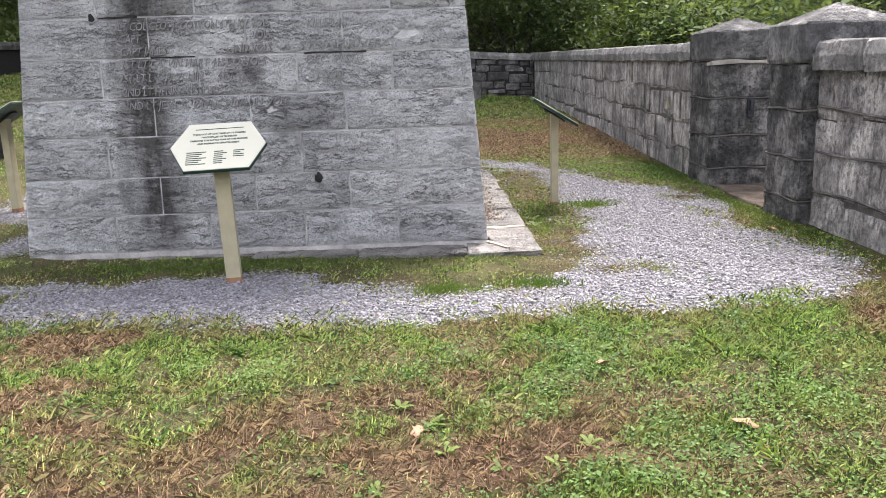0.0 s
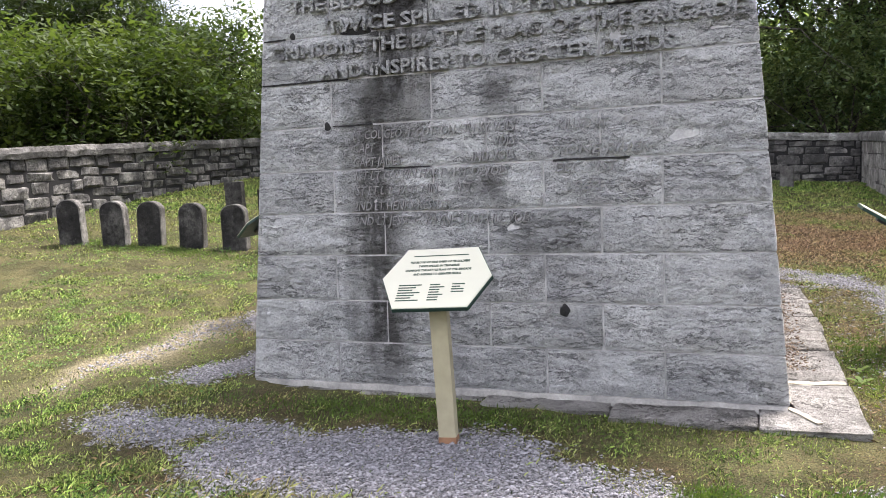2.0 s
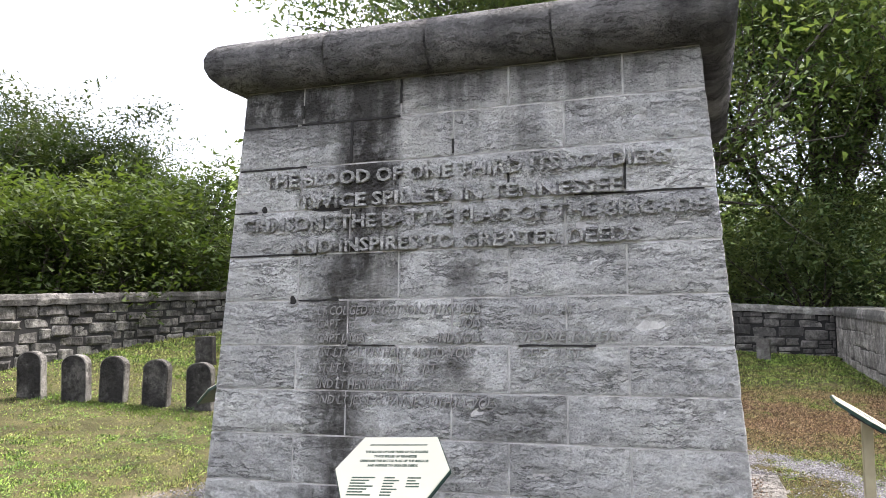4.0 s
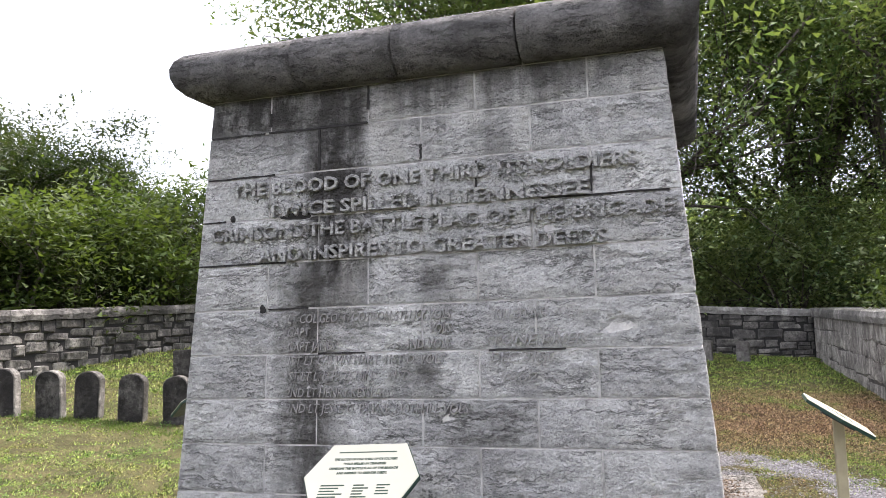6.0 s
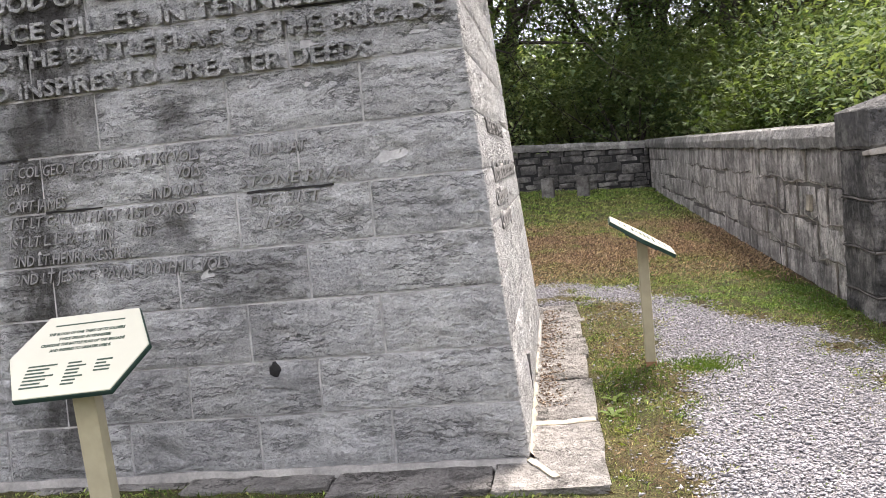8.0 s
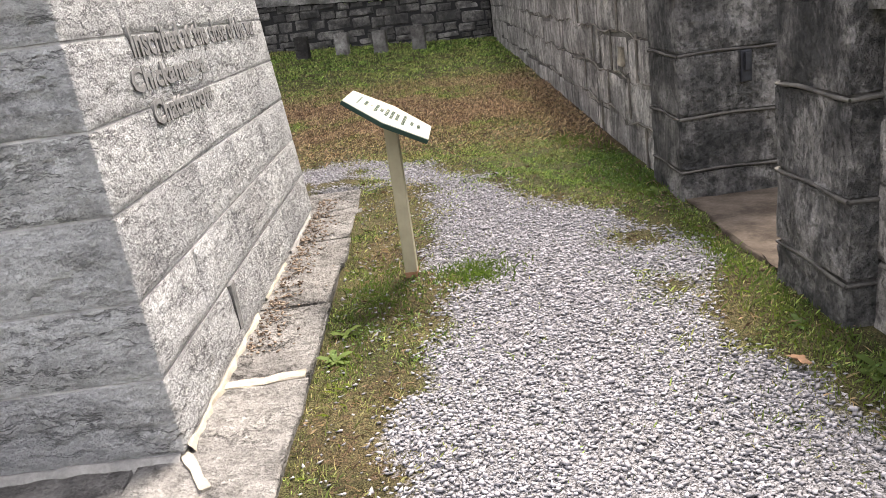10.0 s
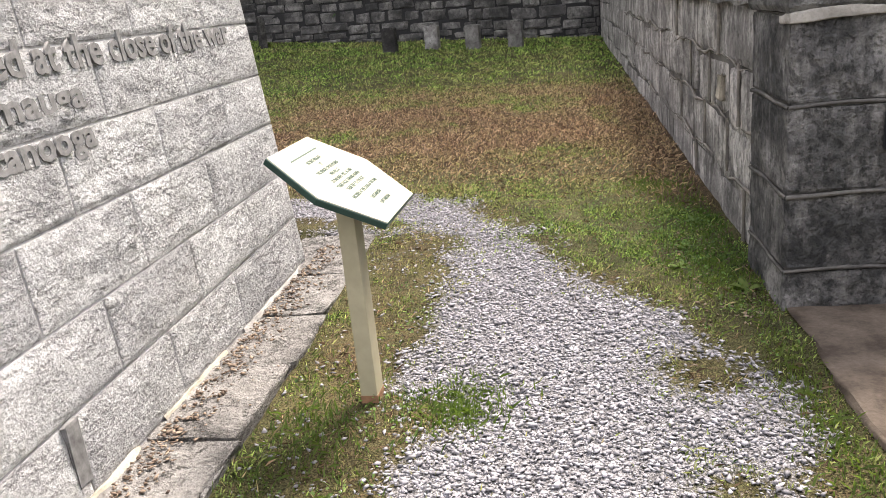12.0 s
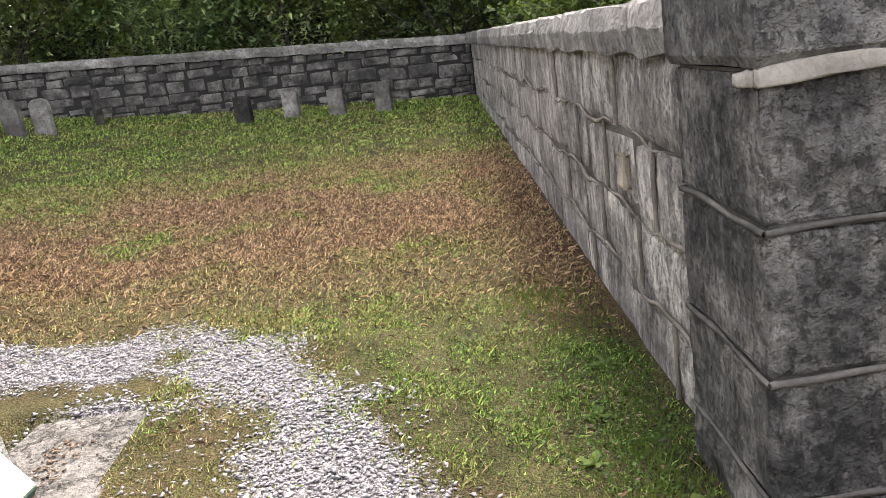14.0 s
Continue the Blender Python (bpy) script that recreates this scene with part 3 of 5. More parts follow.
def block(x0, x1, y0, y1, z0, z1, rng):
    """One squared stone: joints recessed, its open faces pillowed and a little uneven."""
    g = 0.005
    ax = [x0 if x0 <= 0.001 else x0 + g, x1 if x1 >= W - 0.001 else x1 - g]
    ay = [y0 if y0 <= 0.001 else y0 + g, y1 if y1 >= W - 0.001 else y1 - g]
    az = [z0 + g, z1 - g]
    bm = bmesh.new()
    v = {(i, j, k): bm.verts.new((lean(ax[i], az[k]), lean(ay[j], az[k]), az[k])) for i in (0, 1) for j in (0, 1) for k in (0, 1)}
    sides = {"s": [(0, 0, 0), (1, 0, 0), (1, 0, 1), (0, 0, 1)], "e": [(1, 0, 0), (1, 1, 0), (1, 1, 1), (1, 0, 1)],
             "n": [(1, 1, 0), (0, 1, 0), (0, 1, 1), (1, 1, 1)], "w": [(0, 1, 0), (0, 0, 0), (0, 0, 1), (0, 1, 1)],
             "t": [(0, 0, 1), (1, 0, 1), (1, 1, 1), (0, 1, 1)], "b": [(0, 1, 0), (1, 1, 0), (1, 0, 0), (0, 0, 0)]}
    open_side = {"s": y0 <= 0.001, "n": y1 >= W - 0.001, "w": x0 <= 0.001, "e": x1 >= W - 0.001}
    push = {"s": (0, -1, 0), "n": (0, 1, 0), "w": (-1, 0, 0), "e": (1, 0, 0)}
    for key, corners in sides.items():
        vs = [v[c] for c in corners]
        if open_side.get(key):
            mid = sum((p.co for p in vs), Vector()) / 4
            out = Vector(push[key])
            inner = []
            for p in vs:
                d = mid - p.co
                q = p.co + Vector([math.copysign(min(abs(c), 0.012 + rng.uniform(0, 0.008)), c) for c in d])
                lift = 0.002 + rng.uniform(-0.001, 0.003)
                if key in "sn":
                    q.y = inset(q.z) - lift if key == "s" else W - inset(q.z) + lift
                else:
                    q.x = inset(q.z) - lift if key == "w" else W - inset(q.z) + lift
                inner.append(bm.verts.new(q))
            for a in range(4):
                bm.faces.new((vs[a], vs[(a + 1) % 4], inner[(a + 1) % 4], inner[a]))
            if key in "se":
                dress(bm, inner, out, 1.0 if key == "s" else 0.55)
                continue
            heart = bm.verts.new(sum((p.co for p in inner), Vector()) / 4 + out * rng.uniform(0, 0.002) + Vector((0, 0, rng.uniform(-0.03, 0.03))))
            for a in range(4):
                bm.faces.new((inner[a], inner[(a + 1) % 4], heart))
        else:
            bm.faces.new(vs)
    return bm


stone_rng = random.Random(4)
for c in range(11):
    z0, z1 = COURSES[c], COURSES[c + 1]
    across, along = (ODD, EVEN) if c % 2 == 0 else (EVEN, ODD)
    xs, ys = [0, *across, W], [0, *along, W]
    plan = [(xs[i], xs[i + 1], 0 if j == 0 else W - 0.4, 0.4 if j == 0 else W) for j in (0, 1) for i in range(1, len(xs) - 2)]
    plan += [(0 if j == 0 else W - 0.4, 0.4 if j == 0 else W, ys[i], ys[i + 1]) for j in (0, 1) for i in range(1, len(ys) - 2)]
    plan += [(xa, xb, ya, yb) for xa, xb in ((0, xs[1]), (xs[-2], W)) for ya, yb in ((0, ys[1]), (ys[-2], W))]
    for x0, x1, y0, y1 in plan:
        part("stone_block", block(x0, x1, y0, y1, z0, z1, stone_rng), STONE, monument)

# the heavy rounded coping
PROFILE = [(0.0, 0.0), (0.07, 0.004), (0.12, 0.03), (0.165, 0.075), (0.188, 0.13), (0.19, 0.185), (0.172, 0.235), (0.135, 0.275), (0.08, 0.3), (0.0, 0.31), (-0.25, 0.33)]
I0 = inset(TOP)


def coping(points, dirs):
    """Sweep the moulded edge along points; dirs are the outward offsets at each point."""
    bm = bmesh.new()
    rings = [[bm.verts.new((p[0] + d[0] * u, p[1] + d[1] * u, TOP + h)) for u, h in PROFILE] for p, d in zip(points, dirs)]
    for a, b in zip(rings, rings[1:]):
        for k in range(len(PROFILE) - 1):
            bm.faces.new((a[k], a[k + 1], b[k + 1], b[k]))
    for r in (rings[0], rings[-1]):
        bm.faces.new(r)
    return bm


lo, hi = I0, W - I0
cuts = [0.80, 1.42, 2.12]
for turn in range(4):
    m = Matrix.Translation((W / 2, W / 2, 0)) @ Matrix.Rotation(turn * math.pi / 2, 4, "Z") @ Matrix.Translation((-W / 2, -W / 2, 0))
    for a, b in zip(cuts, cuts[1:]):
        part("coping_stone", coping([(a + 0.006, lo), ((a + b) / 2, lo), (b - 0.006, lo)], [(0, -1)] * 3), CAP, monument, "rounded sooty coping stone", m, flat=False)
    part("coping_stone", coping([(cuts[2] + 0.006, lo), (hi, lo), (hi, cuts[0] - 0.006)], [(0, -1), (1, -1), (1, 0)]), CAP, monument, "rounded sooty corner coping stone", m, flat=False)
part("coping_top", box_bm(lo + 0.15, hi - 0.15, lo + 0.15, hi - 0.15, TOP + 0.05, TOP + 0.335), CAP, monument)


def front_m(x, z, out=0.004):
    """Stand a flat mesh up on the south face."""
    return Matrix.Translation((x, inset(z) - out, z)) @ Matrix.Rotation(math.pi / 2 - math.atan(BAT), 4, "X")


def east_m(y, z, out=0.004):
    return Matrix.Translation((W - inset(z) + out, y, z)) @ Matrix.Rotation(math.pi / 2, 4, "Z") @ Matrix.Rotation(math.pi / 2 - math.atan(BAT), 4, "X")


for words, x0, x1, z in (("THE BLOOD OF ONE THIRD ITS SOLDIERS", 0.35, 2.70, 2.245), ("TWICE SPILLED IN TENNESSEE", 0.585, 2.45, 2.11),
                         ("CRIMSONS THE BATTLE FLAG OF THE BRIGADE", 0.22, 2.86, 1.985), ("AND INSPIRES TO GREATER DEEDS", 0.535, 2.535, 1.85)):
    part_of("inscription", text_mesh("inscription", words, 0.108, LETTER, 0.032, x1 - x0, bold=0.0022), monument, "raised weathered capital letters", front_m(x0, z, 0.014))["kind"] = "stuff"
NAMES = (("LT COL GEO. T. COTTON 6TH KY VOLS", 0.73, 1.70, 1.49), ("CAPT", 0.735, 0.87, 1.415), ("VOLS", 1.58, 1.70, 1.415), ("CAPT JAMES", 0.735, 1.03, 1.335), ("IND VOLS", 1.45, 1.70, 1.335),
         ("1ST LT CALVIN HART 41ST O. VOLS", 0.735, 1.66, 1.255), ("1ST LT L. L. PATCHIN", 0.72, 1.25, 1.17), ("41ST", 1.34, 1.45, 1.17), ("2ND LT HENRY KESSLER", 0.725, 1.32, 1.08), ("2ND LT JESSE G. PAYNE 110TH ILL VOLS", 0.725, 1.79, 0.995),
         ("KILLED AT", 1.93, 2.2, 1.48), ("STONE RIVER", 1.87, 2.4, 1.345), ("DEC. 31ST", 1.91, 2.24, 1.255), ("1862", 1.97, 2.15, 1.155))
# carved names drawn as thin raised letters in a darker colour
for words, x0, x1, z in NAMES:
    part_of("inscription", text_mesh("inscription", words, 0.072, INCISED, 0.014, x1 - x0, shear=0.25), monument, "small slanted carved names", front_m(x0, z, 0.008))["kind"] = "stuff"
# letters stand slightly proud; the carving's shadow is painted as their dark colour
for words, y0, y1, z, tall in (("Inscribed at the close of the war", 0.6, 2.68, 1.245, 0.125), ("Chickamauga", 0.5, 1.42, 1.13, 0.1), ("Chattanooga", 0.62, 1.42, 1.005, 0.105), ("THEIR FEET TO THE FOE.", 0.62, 1.9, 1.495, 0.09)):
    part_of("inscription", text_mesh("inscription", words, tall, DARKCUT, 0.012, y1 - y0, stretch=1.15, bold=0.003), monument, "carved blackletter inscription line", east_m(y0, z, 0.0038))["kind"] = "stuff"

# holes and knots in the south face
for x, z, r, d in ((0.563, 1.575, 0.022, 0.012), (1.948, 0.515, 0.032, 0.016), (0.77, 2.105, 0.05, 0.006), (0.35, 2.12, 0.02, 0.01)):
    bm = bmesh.new()
    bmesh.ops.create_icosphere(bm, subdivisions=2, radius=1.0)
    kr = random.Random(int(x * 999))
    for v in bm.verts:
        v.co *= kr.uniform(0.7, 1.15)
    bmesh.ops.transform(bm, matrix=Matrix.Translation((x, inset(z), z)) @ Matrix.Diagonal((r * (2.2 if r > 0.045 else 1), d, r * (0.6 if r > 0.045 else 1.25), 1)), verts=bm.verts)
    part("chert_knot", bm, FLATBLACK, monument, "black chert knot in the stone")

fr0 = random.Random(31)
# joints that have lost their mortar
for x0, x1, z0, z1 in ((0.904, 0.917, 2.37, 2.615), (0.584, 0.596, 2.66, 2.74), (0.58, 1.21, 2.616, 2.628), (0.14, 0.55, 2.617, 2.627), (0.17, 0.62, 2.358, 2.369), (0.12, 0.7, 1.837, 1.848), (1.209, 1.221, 2.7, 2.84), (1.524, 1.536, 2.38, 2.46),
                       (2.2, 2.85, 2.098, 2.108), (0.13, 0.3, 2.099, 2.108), (1.84, 1.85, 2.11, 2.34), (2.457, 2.467, 2.12, 2.3), (1.9, 2.3, 1.313, 1.323), (0.6, 0.85, 1.57, 1.578), (0.92, 1.2, 1.315, 1.322)):
    x0 = max(x0, inset(z1) + 0.012)
    bm = bmesh.new()
    vs = [bm.verts.new((x, inset(z) + dy, z)) for dy in (-0.0065, 0.02) for x, z in ((x0, z0), (x1, z0), (x1, z1), (x0, z1))]
    for f in ((0, 1, 2, 3), (7, 6, 5, 4), (0, 4, 5, 1), (1, 5, 6, 2), (2, 6, 7, 3), (3, 7, 4, 0)):
        bm.faces.new([vs[k] for k in f])
    bmesh.ops.subdivide_edges(bm, edges=[e for e in bm.edges if e.calc_length() > 0.08], cuts=6, use_grid_fill=True)
    for v in bm.verts:
        v.co += Vector((fr0.uniform(-0.003, 0.003), 0, fr0.uniform(-0.003, 0.003)))
    part("open_joint", bm, FLATBLACK, monument, "black open joint without mortar")

# foundation slabs round the foot
slab_rng = random.Random(8)


def slab(name, x0, x1, y0, y1, z1, seed):
    bm = box_bm(x0, x1, y0, y1, -0.25, z1, 0.012)
    bmesh.ops.subdivide_edges(bm, edges=[e for e in bm.edges if e.calc_length() > 0.2], cuts=2, use_grid_fill=True)
    r = random.Random(seed)
    for v in bm.verts:
        v.co += Vector((r.uniform(-0.009, 0.009), r.uniform(-0.006, 0.006), r.uniform(-0.004, 0.004)))
    ob = part(name, bm, SLAB)
    return tagged(ob, "rough pale limestone foundation slab at the monument's foot", "stone slab", "foundation slabs")


east_cuts = [(-0.30, 0.47, 3.375), (0.47, 1.22, 3.375), (1.22, 1.78, 3.36), (1.78, 2.28, 3.385), (2.28, 2.82, 3.36), (2.82, 3.62, 3.40)]
for k, (a, b, x1) in enumerate(east_cuts):
    slab("foundation_slab", 2.9, x1, a + 0.004, b - 0.004, 0.05 + 0.003 * (k % 3), k)
for k, (a, b) in enumerate(((0.02, 0.75), (0.75, 1.5), (1.5, 2.2), (2.2, 2.9))):
    slab("foundation_slab", a + 0.006, b - 0.006, -0.06 - 0.02 * k - 0.018 * k * k, 0.1, 0.034 + 0.004 * k, 20 + k)
fr = random.Random(3)


def fillet_run(spots, material, lo_w, hi_w, rise):
    """A smear of mortar where the wall meets its footing."""
    bm = bmesh.new()
    ring_prev = None
    for px, py, nx, ny in spots:
        wdt = fr.uniform(lo_w, hi_w)
        ring = [bm.verts.new((px - nx * 0.03, py - ny * 0.03, 0.04)), bm.verts.new((px + nx * 0.005, py + ny * 0.005, BASE + rise * fr.uniform(0.3, 1.0))),
                bm.verts.new((px + nx * wdt * 0.6, py + ny * wdt * 0.6, BASE + rise * 0.2)), bm.verts.new((px + nx * wdt * 1.3, py + ny * wdt * 1.3, 0.03))]
        if ring_prev:
            for k in range(3):
                bm.faces.new((ring_prev[k], ring_prev[k + 1], ring[k + 1], ring[k]))
        ring_prev = ring
    part("mortar_fillet", bm, material, monument, "smeared mortar along the foot", flat=False)


fillet_run([(0.1 + 0.09 * i, 0.0, 0, -1) for i in range(23)], SMEAR, 0.008, 0.035, 0.016)
fillet_run([(2.08 + 0.06 * i, 0.0, 0, -1) for i in range(17)], SMEAR, 0.02, 0.045, 0.012)
fillet_run([(W, 0.02 + 0.05 * i, 1, 0) for i in range(24)], CREAM, 0.004, 0.034, 0.02)
fillet_run([(W, 1.34 + 0.05 * i, 1, 0) for i in range(12)], CREAM, 0.004, 0.026, 0.014)
fillet_run([(W, 2.1 + 0.05 * i, 1, 0) for i in range(18)], SMEAR, 0.004, 0.03, 0.014)
seam = box_bm(3.06, 3.36, 0.44, 0.5, 0.02, 0.056, 0.004)
bmesh.ops.subdivide_edges(seam, edges=[e for e in seam.edges if e.calc_length() > 0.1], cuts=5, use_grid_fill=True)
for v in seam.verts:
    v.co += Vector((0, 0.006 * math.sin(v.co.x * 31) + fr.uniform(-0.006, 0.006) + 0.12 * (v.co.x - 3.2), fr.uniform(-0.003, 0.003)))
corner_seam = box_bm(-0.014, 0.014, -0.24, 0.03, 0.02, 0.0585, 0.004)
bmesh.ops.subdivide_edges(corner_seam, edges=[e for e in corner_seam.edges if e.calc_length() > 0.1], cuts=5, use_grid_fill=True)
for v in corner_seam.verts:
    v.co += Vector((fr.uniform(-0.006, 0.006), 0, fr.uniform(-0.002, 0.002)))
part("mortar_seam", corner_seam, CREAM, monument, "cream mortar seam across the corner slab", Matrix.Translation((3.05, 0.0, 0)) @ Matrix.Rotation(0.5, 4, "Z"))
# solid dark box: the slot's inner shade is only its colour
notch = box_bm(-0.012, 0.012, -0.035, 0.035, 0.0, 0.2, 0.004, 0.004, 5)
part("broken_slot", notch, DARKCUT, monument, "dark broken slot in the lowest course", Matrix.Translation((W - 0.012, 0.885, 0.11)))
part("mortar_seam", seam, CREAM, monument, "cream mortar seam between slabs")

# ---- enclosing walls ----


def unit_stone(seed, bulge, rim_back=0.22):
    """A rough-faced stone in a unit box: the face looks along -y."""
    r = random.Random(seed)
    u = [-0.5, -0.36, 0.33, 0.5]
    verts, faces = [], []
    for j in range(4):
        for i in range(4):
            rim = i in (0, 3) or j in (0, 3)
            cornered = i in (0, 3) and j in (0, 3)
            x, z = u[i] * (0.95 if cornered else 1), u[j] * (0.92 if cornered else 1)
            y = -0.5 + (rim_back if rim else 0.0) + r.uniform(-0.1, 0.1) * (0.5 if rim else 1) * bulge
            verts.append((x + (0 if rim else r.uniform(-0.08, 0.08)), y, z + (0 if rim else r.uniform(-0.08, 0.08))))
    for j in range(3):
        for i in range(3):
            a = j * 4 + i
            faces.append((a, a + 1, a + 5, a + 4))
    rim = [0, 1, 2, 3, 7, 11, 15, 14, 13, 12, 8, 4]
    back = len(verts)
    for k in rim:
        verts.append((verts[k][0], 0.5, verts[k][2]))
    for k in range(12):
        faces.append((rim[k], back + k, back + (k + 1) % 12, rim[(k + 1) % 12]))
    return verts, faces


def stone_set(material, bulge=1.0, rim_back=0.22):
    return [mesh_from("stone", *unit_stone(s, bulge, rim_back), material, flat=bulge > 1) for s in range(9)]


def wall_core(name, points, inner, thick, low, high, material):
    """A wall body along points (x, y) with an outward normal inner -> out, following low(s) and high(s)."""
    bm = bmesh.new()
    rings = []
    for (x, y) in points:
        a, b = low(x, y), high(x, y)
        rings.append([bm.verts.new((x + inner[0] * o, y + inner[1] * o, z)) for o, z in ((0.0, a), (thick, a), (thick, b), (0.0, b))])
    for p, q in zip(rings, rings[1:]):
        for k in range(4):
            bm.faces.new((p[k], p[(k + 1) % 4], q[(k + 1) % 4], q[k]))
    bm.faces.new(rings[0])
    bm.faces.new(rings[-1])
    return part(name, bm, material)


def lay(parent, stones, start, way, length, out, low, high, rows, sizes, rng, proud=0.02, joint=0.012, taper=0.25, split_some=True):
    """Lay stones on the inner face of a wall, course by course, with broken joints."""
    turn = Matrix.Rotation(math.atan2(out[1], out[0]) - math.pi / 2, 4, "Z")
    cuts = [0.0]
    for k in range(rows):
        cuts.append(cuts[-1] + rng.uniform(1 - taper, 1 + taper))
    cuts = [c / cuts[-1] for c in cuts]
    for k in range(rows):
        s = -rng.uniform(0, sizes[0] * 0.8)
        while s < length - 0.02:
            w = rng.uniform(*sizes)
            a, b = max(s, 0.0), min(s + w, length)
            s += w
            if b - a < 0.06:
                continue
            sx, sy = start[0] + way[0] * (a + b) / 2, start[1] + way[1] * (a + b) / 2
            lo_z, hi_z = low(sx, sy), high(sx, sy)
            wave = 0.02 * math.sin(3.1 * (a + b) + k)
            za, zb = lo_z + (hi_z - lo_z) * cuts[k] + (wave if k else 0), lo_z + (hi_z - lo_z) * cuts[k + 1] + (wave if k < rows - 1 else 0)
            pieces = [(za, zb)]
            if split_some and zb - za > 0.17 and b - a < sizes[0] * 1.5 and rng.random() < 0.35:
                split = za + (zb - za) * rng.uniform(0.4, 0.6)
                pieces = [(za, split), (split, zb)]
            for ca, cb in pieces:
                depth = 0.12
                off = depth / 2 - proud * rng.uniform(0.5, 1.6)
                part_of("stone", rng.choice(stones), parent, m=Matrix.Translation((sx + out[0] * off, sy + out[1] * off, (ca + cb) / 2)) @ turn
                        @ Matrix.Rotation(rng.uniform(-0.02, 0.02), 4, "Y") @ Matrix.Diagonal((b - a - joint, depth, cb - ca - joint, 1)))


def cope_run(parent, start, way, length, out, high, thick, tall, rng, over=0.05, sizes=(0.8, 1.5), material=None):
    """Coping slabs end to end along the top of a wall."""
    turn = math.atan2(way[1], way[0])
    s = 0.0
    while s < length - 0.05:
        w = min(rng.uniform(*sizes), length - s)
        if length - s - w < 0.3:
            w = length - s
        a, b = (start[0] + way[0] * s, start[1] + way[1] * s), (start[0] + way[0] * (s + w), start[1] + way[1] * (s + w))
        za, zb = high(*a), high(*b)
        bm = bmesh.new()
        n = max(3, int(w / 0.13))
        rings = []
        for k in range(n + 1):
            f = k / n
            px, py, pz = a[0] + (b[0] - a[0]) * f, a[1] + (b[1] - a[1]) * f, za + (zb - za) * f
            e = 0.004 if 0 < k < n else 0.0
            f2 = 0.004 if k == 0 else (-0.004 if k == n else 0)
            px, py = px + way[0] * f2, py + way[1] * f2
            ring = []
            for o, h in ((-over, 0.0), (-over - 0.012, tall * 0.5), (-over + 0.012, tall - 0.012), (-over + 0.03, tall), (thick + over - 0.03, tall), (thick + over, tall - 0.02), (thick + over, 0.0)):
                o += rng.uniform(-0.007, 0.007)
                drop = 0.008 * math.sin(s * 9 + f * w * 11) + rng.uniform(-0.009, 0.006) if h == 0.0 else rng.uniform(-0.01, 0.01)
                ring.append(bm.verts.new((px + out[0] * o, py + out[1] * o, pz + h + drop)))
            rings.append(ring)
        for p, q in zip(rings, rings[1:]):
            for k in range(7):
                bm.faces.new((p[k], p[(k + 1) % 7], q[(k + 1) % 7], q[k]))
        bm.faces.new(rings[0])
        bm.faces.new(rings[-1])
        part("coping_slab", bm, material or COPE, parent, "weathered pale coping slab")
        s += w


def bead_line(parent, points, radius=0.011, material=None):
    """A ribbon of raised pointing mortar along points."""
    bm = bmesh.new()
    rings = []
    pts = [Vector(p) for p in points]
    r = random.Random(int(pts[0].z * 1000) + len(pts))
    for k, p in enumerate(pts):
        d = (pts[min(k + 1, len(pts) - 1)] - pts[max(k - 1, 0)]).normalized()
        up = Vector((0, 0, 1)) if abs(d.z) < 0.8 else Vector((0, 1, 0))
        a = d.cross(up).normalized()
        b = a.cross(d)
        rad = (radius[k] if isinstance(radius, list) else radius) * r.uniform(0.75, 1.25)
        rings.append([bm.verts.new(p + (a * math.cos(t) + b * math.sin(t)) * rad) for t in (0.4, 1.65, 2.9, 4.16, 5.4)])
    for p, q in zip(rings, rings[1:]):
        for k in range(5):
            bm.faces.new((p[k], p[(k + 1) % 5], q[(k + 1) % 5], q[k]))
    part("mortar_bead", bm, material or BEAD, parent, "raised ribbon of pointing mortar", flat=False)


def low_z(x, y):
    return float(land(x, y)) - 0.05


def east_top(x, y):
    return 1.185 + 0.0095 * (y - 2.7) if y > 1.5 else 1.10


def north_top(x, y):
    return 1.29 + 0.066 * (5.36 - x) - 0.0012 * max(0.0, 1.0 - x) ** 2


def west_top(x, y):
    return 1.63 + 0.027 * (y - 3.8) if y > 3.8 else max(1.15, 1.63 + 0.05 * (y - 3.8))


def south_top(x, y):
    return 1.12


wall_rng = random.Random(21)
EX = 5.36
ashlar, rubble, dark_rubble, pier_stones = stone_set(ASHLAR, 0.45, 0.06), stone_set(RUBBLE, 1.3), stone_set(DARKRUBBLE, 1.2), stone_set(PIER, 0.5)

wall_east = wall_core("wall_east", [(EX, 2.7 + 1.19 * k) for k in range(11)], (1, 0), 0.62, low_z, east_top, BEAD)
tagged(wall_east, "streaked blackened limestone churchyard wall with ribbon-pointed joints", "wall", kind="structure")
lay(wall_east, ashlar, (EX, 2.72), (0, 1), 11.86, (1, 0), low_z, east_top, 4, (0.55, 1.25), wall_rng, 0.009, 0.004, split_some=False)
cope_run(wall_east, (EX, 2.72), (0, 1), 12.0, (1, 0), east_top, 0.62, 0.17, wall_rng, 0.055, (0.9, 1.7))
for k, f in enumerate((0.26, 0.5, 0.76)):
    bead_line(wall_east, [(EX - 0.026, y, low_z(EX, y) + (east_top(EX, y) - low_z(EX, y)) * f + 0.02 * math.sin(3.1 * 2 * (y - 2.72) + k) + 0.012 * math.sin(y * 17 + k * 2) * math.sin(y * 5.3)) for y in np.arange(2.78, 9.5, 0.06)], [0.009 * max(0.12, min(1.0, 0.75 + 1.1 * math.sin(q * 0.31 + k * 1.9) * math.sin(q * 0.13 + k))) for q in range(114)], RIBBON)
